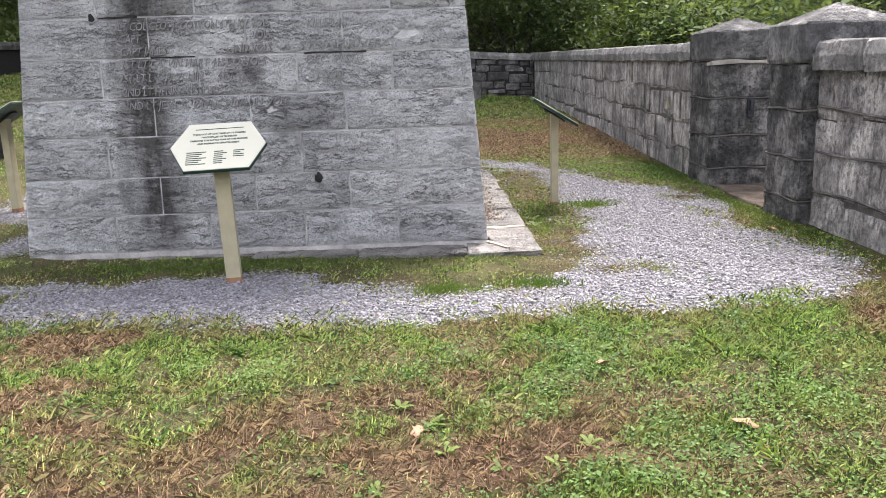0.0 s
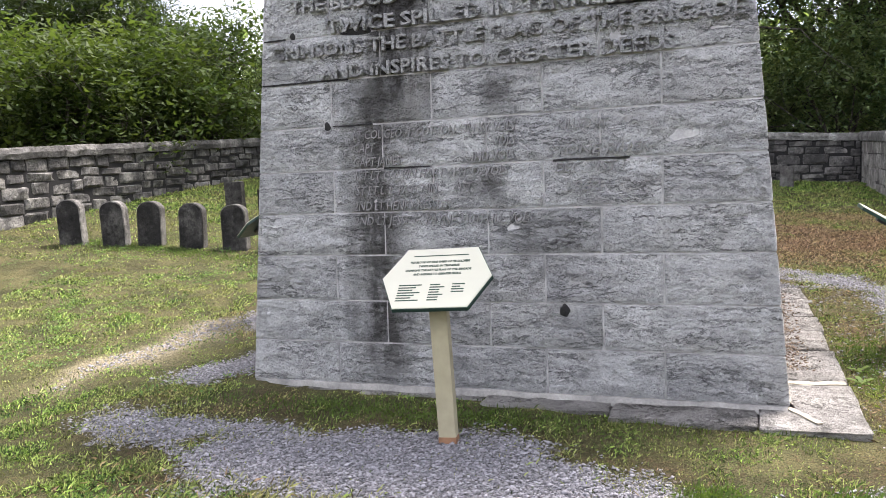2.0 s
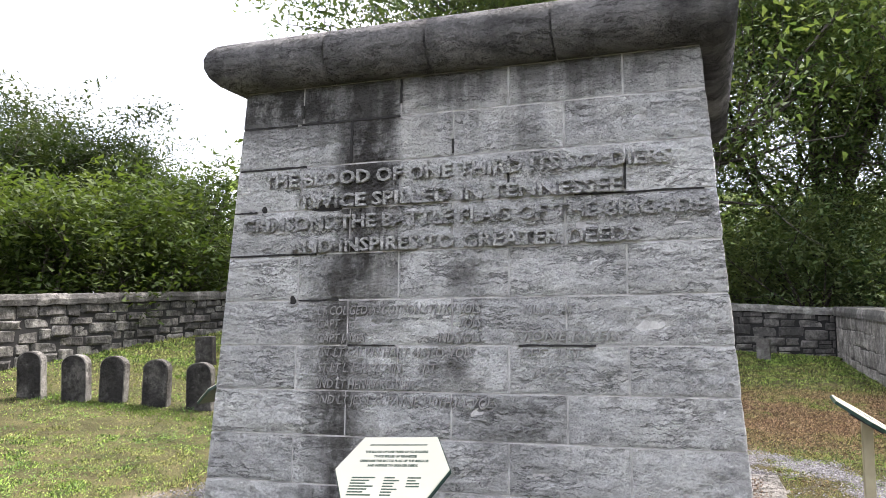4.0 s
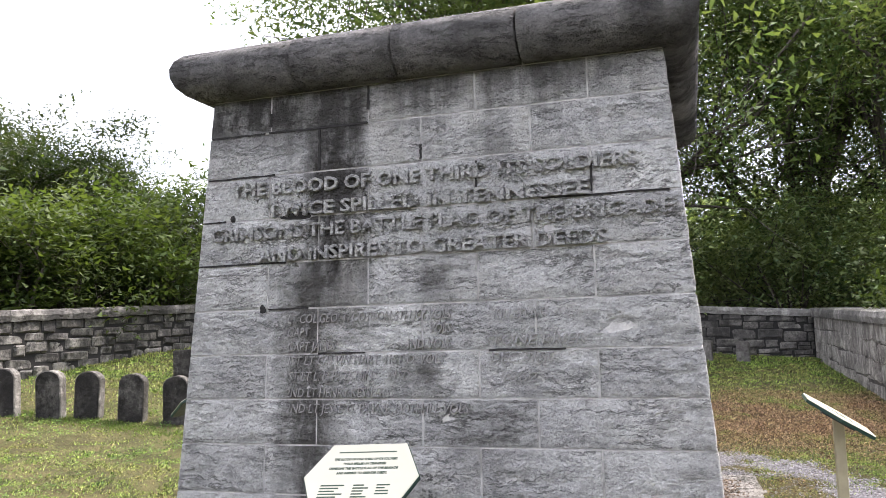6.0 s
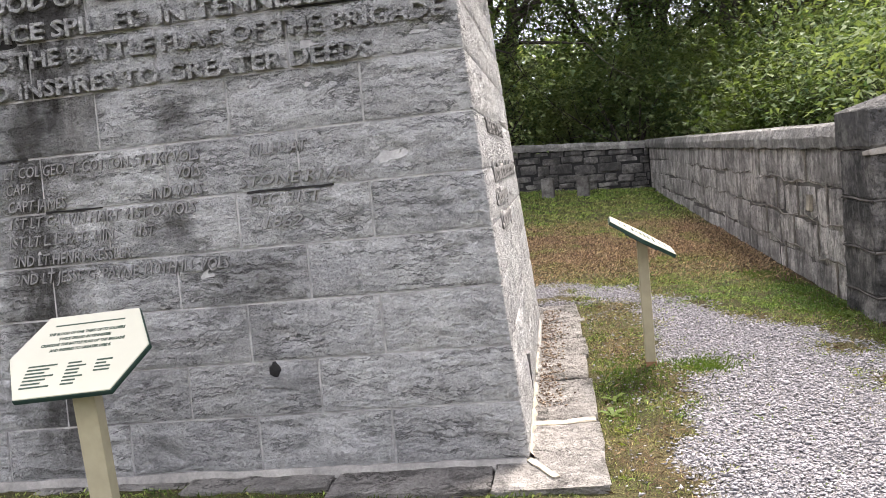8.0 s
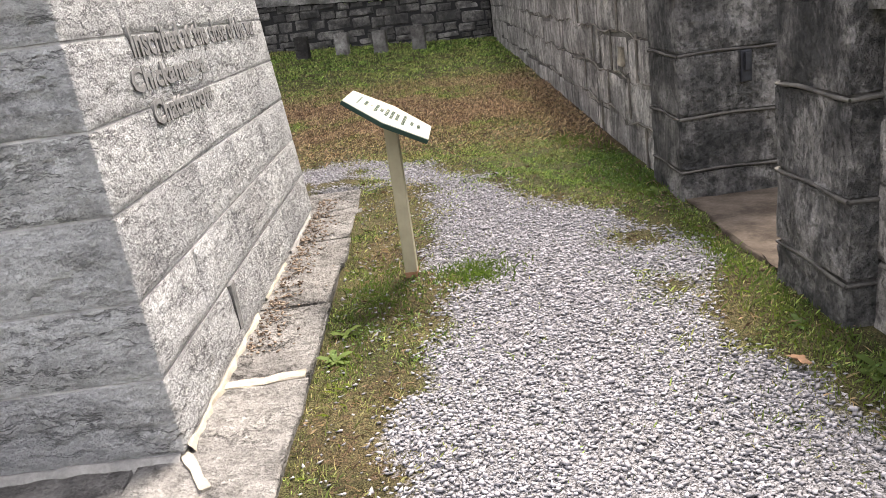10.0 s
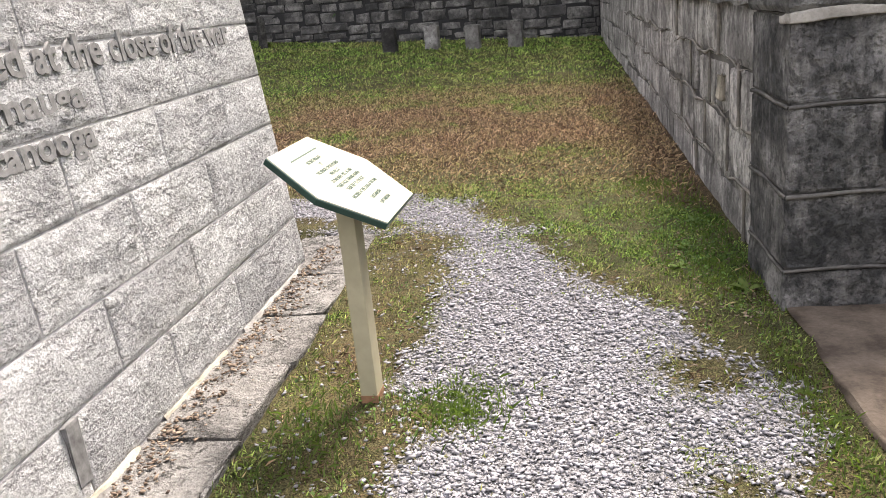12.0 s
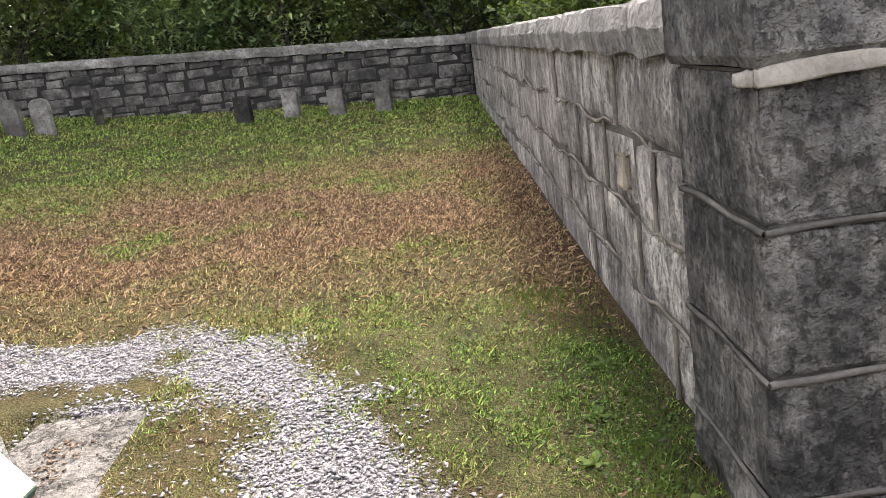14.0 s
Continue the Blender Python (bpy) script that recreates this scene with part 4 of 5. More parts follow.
for y, a, b in ((3.05, 0.0, 0.26), (3.45, 0.26, 0.5), (3.2, 0.5, 0.76), (3.95, 0.5, 0.76), (4.1, 0.26, 0.5), (3.7, 0.76, 0.98), (4.6, 0.5, 0.76), (4.4, 0.0, 0.26), (5.2, 0.76, 0.98), (5.0, 0.26, 0.5)):
    lo_z, hi_z = low_z(EX, y), east_top(EX, y)
    bead_line(wall_east, [(EX - 0.024, y + 0.012 * math.sin(q * 3), lo_z + (hi_z - lo_z) * (a + (b - a) * q / 5)) for q in range(6)], 0.009, RIBBON)

wall_east_south = wall_core("wall_east_south", [(5.40, -9.0), (5.40, -4.0), (5.40, 0.4)], (1, 0), 0.62, low_z, east_top, BEAD)
tagged(wall_east_south, "dark pale-streaked limestone wall beside the gate", "wall", kind="structure")
lay(wall_east_south, ashlar, (5.40, -3.2), (0, 1), 3.55, (1, 0), low_z, east_top, 4, (0.5, 1.1), wall_rng, 0.014, 0.006, split_some=False)
cope_run(wall_east_south, (5.40, -9.0), (0, 1), 9.38, (1, 0), east_top, 0.62, 0.19, wall_rng, 0.07, (0.9, 1.6))
for f in (0.27, 0.52, 0.77):
    bead_line(wall_east_south, [(5.37, y, low_z(5.4, y) + (1.1 - low_z(5.4, y)) * f + 0.015 * math.sin(y * 4 + f * 9)) for y in np.arange(-2.6, 0.34, 0.09)], 0.009)

NY = 14.7
# black core: shade in the joints is put into its colour
wall_north = wall_core("wall_north", [(EX + 0.6 - 1.25 * k, NY) for k in range(11)], (0, 1), 0.62, low_z, north_top, FLATBLACK)
tagged(wall_north, "dark rubble limestone wall with pale coping behind headstones", "wall", kind="structure")
lay(wall_north, dark_rubble, (EX, NY), (-1, 0), 9.6, (0, 1), low_z, north_top, 6, (0.2, 0.58), wall_rng, 0.016, 0.0075, 0.45)
cope_run(wall_north, (EX + 0.6, NY), (-1, 0), 12.2, (0, 1), north_top, 0.62, 0.16, wall_rng, 0.05, (1.1, 2.2))

WX = -6.0
# core coloured black to paint the shade between the rubble stones
wall_west = wall_core("wall_west", [(WX, -9.0 + 1.5 * k) for k in range(17)], (-1, 0), 0.62, low_z, west_top, FLATBLACK)
tagged(wall_west, "grey rubble limestone wall with thick coping under trees", "wall", kind="structure")
lay(wall_west, rubble, (WX, 2.2), (0, 1), 9.5, (-1, 0), low_z, west_top, 5, (0.2, 0.58), wall_rng, 0.018, 0.01, 0.4, False)
cope_run(wall_west, (WX, -9.0), (0, 1), 23.8, (-1, 0), west_top, 0.62, 0.15, wall_rng, 0.05, (0.9, 1.8), WESTCOPE)

wall_south = wall_core("wall_south", [(-6.0, -9.0), (0, -9.0), (6.0, -9.0)], (0, -1), 0.62, low_z, south_top, RUBBLE)
tagged(wall_south, "plain low limestone wall closing the enclosure", "wall", kind="structure")


def gate_pier(y0, y1, x0, x1, shaft, eaves, apex, seed):
    """A square gate pier: four rough courses, a plain cap block and a low pyramid."""
    r = random.Random(seed)
    base = low_z((x0 + x1) / 2, (y0 + y1) / 2)
    pier = part("gate_pier", box_bm(x0 + 0.012, x1 - 0.012, y0 + 0.012, y1 - 0.012, base, shaft), BEAD)
    tagged(pier, "blackened square limestone gate pier with pyramid cap", "gate pier", "gate piers")
    cuts = [base + 0.0, base + 0.22, base + 0.52, base + 0.86, shaft]
    for a, b in zip(cuts, cuts[1:]):
        bm = box_bm(x0, x1, y0, y1, a + 0.008, b - 0.008, 0.014)
        bmesh.ops.subdivide_edges(bm, edges=[e for e in bm.edges if e.calc_length() > 0.1], cuts=2, use_grid_fill=True)
        for v in bm.verts:
            v.co += Vector((r.uniform(-0.007, 0.007), r.uniform(-0.007, 0.007), r.uniform(-0.004, 0.004)))
        part("pier_course", bm, PIER, pier)
    for z in cuts[1:-1]:
        loop = [(x0, y0), (x1, y0), (x1, y1), (x0, y1), (x0, y0)]
        pts = []
        for (ax, ay), (bx, by) in zip(loop, loop[1:]):
            for q in range(6):
                pts.append((ax + (bx - ax) * q / 6, ay + (by - ay) * q / 6, z + 0.006 * math.sin(q * 1.3 + z * 40 + ax * 3)))
        bead_line(pier, pts + [pts[0]], 0.008)
    bm = bmesh.new()
    o = 0.012
    rings = []
    for oo, z in ((o - 0.006, shaft + 0.006), (o + 0.008, shaft + 0.03), (o + 0.008, eaves - 0.012), (o - 0.004, eaves)):
        ring = []
        for (ax, ay), (bx, by) in zip([(x0 - oo, y0 - oo), (x1 + oo, y0 - oo), (x1 + oo, y1 + oo), (x0 - oo, y1 + oo)], [(x1 + oo, y0 - oo), (x1 + oo, y1 + oo), (x0 - oo, y1 + oo), (x0 - oo, y0 - oo)]):
            for q in range(3):
                ring.append(bm.verts.new((ax + (bx - ax) * q / 3 + r.uniform(-0.004, 0.004), ay + (by - ay) * q / 3 + r.uniform(-0.004, 0.004), z + r.uniform(-0.004, 0.004))))
        rings.append(ring)
    for p, q in zip(rings, rings[1:]):
        for k in range(12):
            bm.faces.new((p[k], p[(k + 1) % 12], q[(k + 1) % 12], q[k]))
    tip = bm.verts.new(((x0 + x1) / 2, (y0 + y1) / 2, apex))
    for k in range(12):
        bm.faces.new((rings[-1][k], rings[-1][(k + 1) % 12], tip))
    bm.faces.new(rings[0])
    part("pier_cap", bm, PIERCAP, pier, "pyramid cap stone with pale top")
    return pier


PIERCAP = wall_stone("pier_cap_stone", (0.17, 0.165, 0.16), (0.36, 0.35, 0.33), (0.05, 0.05, 0.052), 0.7)
pier_n = gate_pier(2.15, 2.72, 5.285, 5.93, 1.17, 1.44, 1.56, 1)
pier_s = gate_pier(0.33, 0.89, 5.28, 5.95, 1.14, 1.42, 1.56, 2)
for x0, x1, y0, y1 in ((5.276, 5.93, 2.134, 2.16), (5.272, 5.3, 2.16, 2.27)):
    lime = box_bm(x0, x1, y0, y1, 1.142, 1.178, 0.004)
    bmesh.ops.subdivide_edges(lime, edges=[e for e in lime.edges if e.calc_length() > 0.1], cuts=9, use_grid_fill=True)
    for v in lime.verts:
        v.co.z += (0.011 * math.sin(v.co.x * 13) if v.co.z > 1.16 else 0.007 * math.sin(v.co.x * 9 + 2)) + wall_rng.uniform(-0.004, 0.004) - 4.0 * max(0.0, v.co.y - 2.17) * (v.co.z - 1.142)
    part("mortar_smear", lime, LIME, pier_n, "pale lime mortar smeared into the cap joint", flat=False)
hook = part("latch_plate", box_bm(5.62, 5.68, 2.125, 2.152, 0.66, 0.83, 0.006), IRON, pier_n, "old iron gate latch")
part("latch_eye", box_bm(5.635, 5.665, 2.1, 2.128, 0.72, 0.82, 0.008), IRON, hook)
patch = part("pale_patch", box_bm(EX - 0.034, EX, 3.61, 3.70, 0.67, 0.80, 0.008, 0.01, 9), CREAM, wall_east, "white broken patch on a stone")
sill = box_bm(5.3, 6.1, 0.84, 2.24, -0.2, 0.044, 0.01)
bmesh.ops.subdivide_edges(sill, edges=[e for e in sill.edges if e.calc_length() > 0.3], cuts=9, use_grid_fill=True)
for v in sill.verts:
    v.co += Vector((wall_rng.uniform(-0.015, 0.015), 0, wall_rng.uniform(-0.004, 0.004)))
threshold = part("threshold", sill, EARTH, flat=False)
tagged(threshold, "bare brown trodden earth sill in the gateway", "threshold", kind="structure")

# ---- reading signs ----
A2, H2, CUT = 0.267, 0.203, 0.09


def bars(bm, x, y, w, h):
    bmesh.ops.create_cube(bm, size=1.0, matrix=Matrix.Translation((x + w / 2, y, 0.0005)) @ Matrix.Diagonal((w, h, 0.001, 1)))


SIGN_BOLD = 0.0009


def reading_sign(x, y, height, yaw, lines, blocks, lean_deg=0.0, slant=34.4, size=1.0):
    """A hexagonal slanted panel on a square post."""
    g = float(land(x, y))
    root = new("reading_sign")
    root.matrix_basis = pose(x, y, g - 0.02, 0, lean_deg, math.degrees(yaw))
    post = part("post", box_bm(-0.042, 0.042, -0.03, 0.03, -0.1, height - g - 0.005, 0.004), POST, root, "square tan metal post")
    part("foot", box_bm(-0.0435, 0.0435, -0.0315, 0.0315, -0.02, 0.05, 0.003), RUST, post, "rusty stained foot")
    part("bracket", box_bm(-0.05, 0.05, -0.11, 0.1, -0.012, 0.004, 0.003), IRON, root, m=pose(0, 0.005, height - g - 0.012, slant))
    hexa = [(-A2 + CUT, H2), (A2 - CUT, H2), (A2, 0), (A2 - CUT, -H2), (-A2 + CUT, -H2), (-A2, 0)]
    hexa = [(px * size, py * size) for px, py in hexa]
    tilt = pose(0, 0.005, height - g + 0.006, slant)

    def plate(name, f, z0, z1, material, label):
        bm = bmesh.new()
        low = [bm.verts.new((p[0] * f, p[1] * f, z0)) for p in hexa]
        top = [bm.verts.new((p[0] * f, p[1] * f, z1)) for p in hexa]
        bm.faces.new(low)
        bm.faces.new(top)
        for k in range(6):
            bm.faces.new((low[k], low[(k + 1) % 6], top[(k + 1) % 6], top[k]))
        bmesh.ops.bevel(bm, geom=bm.edges[:], offset=0.0015, segments=1, affect="EDGES")
        return part(name, bm, material, root, label, tilt)

    plate("backing", 1.0, -0.008, 0.012, TRIM, "dark green panel edge")
    face = plate("panel", 0.985, 0.011, 0.0165, PANEL, "ivory hexagonal text panel")
    for words, yy, tall, width in lines:
        part_of("lettering", text_mesh("lettering", words, tall, INK, 0.0006, width, bold=SIGN_BOLD), face, "faded dark green lettering", Matrix.Translation((-width / 2, yy, 0.0172)))["kind"] = "stuff"
    bm = bmesh.new()
    for bx, by, bw, bh in blocks:
        bars(bm, bx, by, bw, bh)
    part("fine_print", bm, INK, face, "small unreadable print", Matrix.Translation((0, 0, 0.0168)))["kind"] = "stuff"
    return tagged(root, "ivory hexagonal reading sign on a tan post", "sign", "reading signs")


col_rows = [(bx, -0.052 - 0.0165 * r, bw * (0.8 + 0.2 * math.sin(r * 2.1 + bx * 30)), 0.007) for bx, bw, rows in ((-0.17, 0.11, 7), (-0.02, 0.07, 7), (0.085, 0.065, 4)) for r in range(rows)]
reading_sign(1.52, -0.70, 0.815, 0.09, [("THE BLOOD OF ONE THIRD OF ITS SOLDIERS", 0.098, 0.019, 0.295), ("TWICE SPILLED IN TENNESSEE", 0.07, 0.019, 0.2), ("CRIMSONS THE BATTLE FLAG OF THE BRIGADE", 0.042, 0.019, 0.32), ("AND INSPIRES TO GREATER DEEDS.", 0.014, 0.019, 0.235)],
             [(-0.135, 0.148, 0.27, 0.006)] + col_rows, -1.5)
reading_sign(3.745, 1.53, 0.822, 1.52, [("HAZEN'S BRIGADE", 0.108, 0.02, 0.13), ("TO", 0.082, 0.02, 0.02), ("THE MEMORY OF ITS SOLDIERS", 0.056, 0.02, 0.205), ("WHO FELL AT", 0.03, 0.02, 0.09), ("STONE RIVER, DEC. 31, 1862", 0.004, 0.02, 0.2),
             ("\"THEIR FACES TOWARD HEAVEN,", -0.022, 0.02, 0.235), ("THEIR FEET TO THE FOE.\"", -0.048, 0.02, 0.185), ("INSCRIBED AT THE CLOSE OF THE WAR", -0.082, 0.02, 0.27), ("CHICKAMAUGA", -0.122, 0.02, 0.11), ("CHATTANOOGA", -0.156, 0.02, 0.11)], [(-0.12, 0.15, 0.24, 0.007)], 0.0, 32.0, 1.04)
reading_sign(-0.82, 1.55, 0.93, -1.588, [], [(-0.12, 0.15 - 0.03 * k, 0.24, 0.012) for k in range(8)], 0.0)

# ---- headstones ----


def headstone(x, y, width, tall, thick, yaw, arch, material, label, tip=0.0):
    """An upright slab with a round or a slightly bowed head."""
    bm = bmesh.new()
    w = width / 2
    rise = w * arch
    outline = [(-w, -0.15), (w, -0.15), (w, tall - rise)]
    outline += [(w * math.cos(a), tall - rise + rise * math.sin(a)) for a in [math.pi * k / 12 for k in range(1, 12)]] + [(-w, tall - rise)]
    front = [bm.verts.new((p[0], -thick / 2, p[1])) for p in outline]
    back = [bm.verts.new((p[0], thick / 2, p[1])) for p in outline]
    bm.faces.new(front)
    bm.faces.new(back)
    n = len(outline)
    for k in range(n):
        bm.faces.new((front[k], front[(k + 1) % n], back[(k + 1) % n], back[k]))
    bmesh.ops.recalc_face_normals(bm, faces=bm.faces)
    bmesh.ops.bevel(bm, geom=[e for e in bm.edges if abs(e.verts[0].co.y - e.verts[1].co.y) < 1e-4], offset=0.007, segments=2, affect="EDGES")
    r = random.Random(int(abs(x) * 1000))
    ob = part("headstone", bm, material, m=pose(x, y, float(land(x, y)) + 0.01, r.uniform(-1.5, 1.5), r.uniform(-1.5, 1.5) + tip, yaw))
    # pale body and dark face paint sun and shade on top of the staining
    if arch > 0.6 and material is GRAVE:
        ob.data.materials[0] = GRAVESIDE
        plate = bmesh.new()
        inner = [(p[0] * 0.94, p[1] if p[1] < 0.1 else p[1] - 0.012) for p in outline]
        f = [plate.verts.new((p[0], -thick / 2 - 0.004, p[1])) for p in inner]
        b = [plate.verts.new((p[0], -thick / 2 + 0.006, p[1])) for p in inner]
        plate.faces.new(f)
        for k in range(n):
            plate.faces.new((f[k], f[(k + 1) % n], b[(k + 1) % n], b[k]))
        part("face", plate, GRAVE, ob, "blackened worn front face, shade added to its colour")
    return tagged(ob, label, "headstone", "headstones")


DARK_LABEL = "dark weathered round-topped headstone standing in grass"
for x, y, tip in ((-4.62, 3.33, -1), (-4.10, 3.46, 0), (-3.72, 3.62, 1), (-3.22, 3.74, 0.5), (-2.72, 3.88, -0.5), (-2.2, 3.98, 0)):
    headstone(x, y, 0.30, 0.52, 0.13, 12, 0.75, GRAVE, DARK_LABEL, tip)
for x, y in ((-4.2, 6.1), (-3.42, 5.75)):
    headstone(x, y, 0.26, 0.42, 0.15, 12, 0.06, GRAVE, "dark square-topped headstone in grass")
for x, y in ((-2.35, 12.4), (-1.98, 12.52), (-1.62, 12.62), (-1.24, 12.75)):
    headstone(x, y, 0.31, 0.54, 0.1, -12, 0.7, GRAVEPALE, "grey weathered round-topped headstone before a wall")
headstone(-0.84, 13.8, 0.28, 0.56, 0.09, -55, 0.6, GRAVE, "narrow grey headstone seen on edge by the wall")
for k, (x, y) in enumerate(((1.70, 12.98), (2.42, 13.1), (3.13, 13.02), (3.84, 13.2))):
    headstone(x, y, 0.25, 0.4, 0.12, -14, 0.12, GRAVE if k in (0,) else GRAVEPALE, "short square-topped grey headstone in grass")

# ---- gravel ----
rng = np.random.default_rng(7)


def scatter_stones(x, y, z, size, seed, flatten=0.62):
    """Angular chips: jittered boxes, turned at random."""
    r = np.random.default_rng(seed)
    n = len(x)
    octa = np.array([[1, 0, 0], [-1, 0, 0], [0, 1, 0], [0, -1, 0], [0, 0, 1], [0, 0, -1]], float) * 0.62
    v = octa[None] * (1 + r.uniform(-0.3, 0.3, (n, 6, 1))) + r.uniform(-0.28, 0.28, (n, 6, 3))
    v *= (size[:, None] * np.stack([r.uniform(0.8, 1.4, n), r.uniform(0.6, 1.0, n), r.uniform(0.28, 0.5, n)], 1))[:, None, :]
    yaw, tip = r.uniform(0, 2 * np.pi, n), r.normal(0, 0.3, n)
    ct, st = np.cos(tip)[:, None], np.sin(tip)[:, None]
    v = np.stack([v[..., 0] * ct - v[..., 2] * st, v[..., 1], v[..., 0] * st + v[..., 2] * ct], -1)
    cy, sy = np.cos(yaw)[:, None], np.sin(yaw)[:, None]
    v = np.stack([v[..., 0] * cy - v[..., 1] * sy, v[..., 0] * sy + v[..., 1] * cy, v[..., 2]], -1)
    v += np.stack([x, y, z], -1)[:, None, :]
    f = np.array([[0, 2, 4], [2, 1, 4], [1, 3, 4], [3, 0, 4], [2, 0, 5], [1, 2, 5], [3, 1, 5], [0, 3, 5]])
    return v.reshape(-1, 3), (f[None] + 6 * np.arange(n)[:, None, None]).reshape(-1, 3)


px, py = rng.uniform(-1.3, 5.3, 245000), rng.uniform(-2.0, 4.6, 245000)
keep = rng.uniform(0.15, 0.85, 245000) < np.maximum(gravel_at(px, py), 0.4 * dirt_at(px, py))
keep |= (rng.random(245000) < 0.11 * fold(px, py, 71, 5.0)) & (px > 3.4) & (px < 4.1) & (py > -1.2) & (py < 3.4)
keep &= ~((px > -0.02) & (px < 3.37) & (py > -0.12) & (py < 3.4))
px, py = px[keep], py[keep]
size = rng.uniform(0.008, 0.02, len(px)) * np.where(rng.random(len(px)) < 0.05, 1.4, 1)
gravel = new("gravel", raw_mesh("gravel", *scatter_stones(px, py, surface(px, py) + size * rng.uniform(-0.05, 0.4, len(px)), size, 3), CHIP))
tagged(gravel, "pale crushed limestone gravel path round the monument", "gravel", kind="stuff")

# stray chips and litter on the slabs and along the walls
n = 850
lx, ly = 3.06 + np.abs(rng.normal(0, 0.075, n)) + 0.02, rng.uniform(0.7, 3.3, n)
lx2, ly2 = rng.uniform(4.9, 5.28, 260), rng.uniform(2.0, 3.3, 260)
cx, cyy = np.concatenate([lx, lx2]), np.concatenate([ly, ly2])
cz = np.concatenate([np.full(n, 0.062), surface(lx2, ly2) + 0.004])
sz = rng.uniform(0.006, 0.02, len(cx))
litter = new("litter", raw_mesh("litter", *scatter_stones(cx, cyy, cz, sz, 9), LITTER))
tagged(litter, "dark dead leaves and chips strewn on the slabs", "litter", kind="stuff")

# ---- grass ----


def blades(x, y, height, width, seed, material, name, spread=0.6):
    r = np.random.default_rng(seed)
    n = len(x)
    yaw, bend = r.uniform(0, 2 * np.pi, n), np.abs(r.normal(0, spread, n))
    z = surface(x, y) - 0.005
    dx, dy = np.cos(yaw), np.sin(yaw)
    bx, by = -dy * width / 2, dx * width / 2
    lean_x, lean_y = dx * np.sin(bend), dy * np.sin(bend)
    v = np.stack([np.stack([x - bx, y - by, z], -1), np.stack([x + bx, y + by, z], -1),
                  np.stack([x + bx * 0.7 + lean_x * height * 0.7, y + by * 0.7 + lean_y * height * 0.7, z + height * 0.62 * np.cos(bend * 0.5)], -1),
                  np.stack([x + lean_x * height * 1.5, y + lean_y * height * 1.5, z + height * (0.4 + 0.6 * np.cos(bend))], -1)], 1)
    base = 4 * np.arange(n)[:, None]
    tris = np.concatenate([base + [0, 1, 2], base + [0, 2, 3]], 0)
    dead = np.repeat(np.clip(dead_at(x, y) * 1.15 + r.normal(0, 0.12, n) + (r.random(n) < 0.06) * 0.6, 0, 1), 4)
    return raw_mesh(name, v.reshape(-1, 3), tris, material, {"dead": dead})


def lawn(count, x0, x1, y0, y1, seed, bare=0.9):
    r = np.random.default_rng(seed)
    x, y = r.uniform(x0, x1, count), r.uniform(y0, y1, count)
    thin = np.maximum(gravel_at(x, y) * 0.985, dirt_at(x, y) * 0.9)
    thin = np.maximum(thin, np.clip(dead_at(x, y) * np.where(y > 4, 0.35, 0.7), 0, 1))
    thin = np.maximum(thin, np.clip((fold(x, y, 33, 13.0) - 0.42) * 3.0, 0, 0.92) * np.where(y > 4, 0.4, 1.0))
    ok = r.random(count) > thin
    ok &= ~((x > 0.0) & (x < 3.38) & (y > np.where(x < 2.2, -0.09, -0.24)) & (y < 3.4)) & ~((x > 5.31) & (y > 0.9) & (y < 2.2))
    return x[ok], y[ok]


parts_of_lawn = [lawn(260000, 0.0, 5.33, -4.0, -1.45, 41), lawn(80000, -0.9, 5.33, -1.45, -0.08, 48), lawn(12000, -0.9, 0.0, -4.0, -1.45, 49), lawn(110000, 3.3, 5.33, -0.2, 4.5, 42), lawn(130000, -0.5, 5.33, 4.0, 9.0, 43),
                 lawn(80000, -6, 5.33, 9.0, 14.6, 44), lawn(80000, -6, -0.05, 2.5, 9.0, 45), lawn(80000, -3.6, -0.05, -1.2, 2.5, 50), lawn(26000, -4, -0.9, -3, -1.2, 46), lawn(3000, 3.3, 5.33, -9, -4.6, 47)]
bx = np.concatenate([p[0] for p in parts_of_lawn])
by = np.concatenate([p[1] for p in parts_of_lawn])
patchy = fold(bx, by, 51, 3.0)
far = np.minimum(np.hypot(bx - 3, by + 4), np.hypot(bx - 4.6, by - 0.5))
clump = fold(bx, by, 52, 13.0)
hb = rng.uniform(0.013, 0.038, len(bx)) * (0.15 + 0.8 * patchy + 1.0 * clump) * (1 + np.clip(far - 5, 0, 12) * 0.05) * np.where((by > -1.3) & (by < 5), 0.62, 1.0)
wb = rng.uniform(0.0026, 0.007, len(bx)) * (1 - 0.6 * dead_at(bx, by) * (by < 4)) * (1 + np.clip(far - 2.2, 0, 14) * 0.16)
grass = new("grass", blades(bx, by, hb, wb, 60, BLADE, "grass", 0.85))
tagged(grass, "short patchy lawn grass, green with browned spots", "grass", kind="stuff")

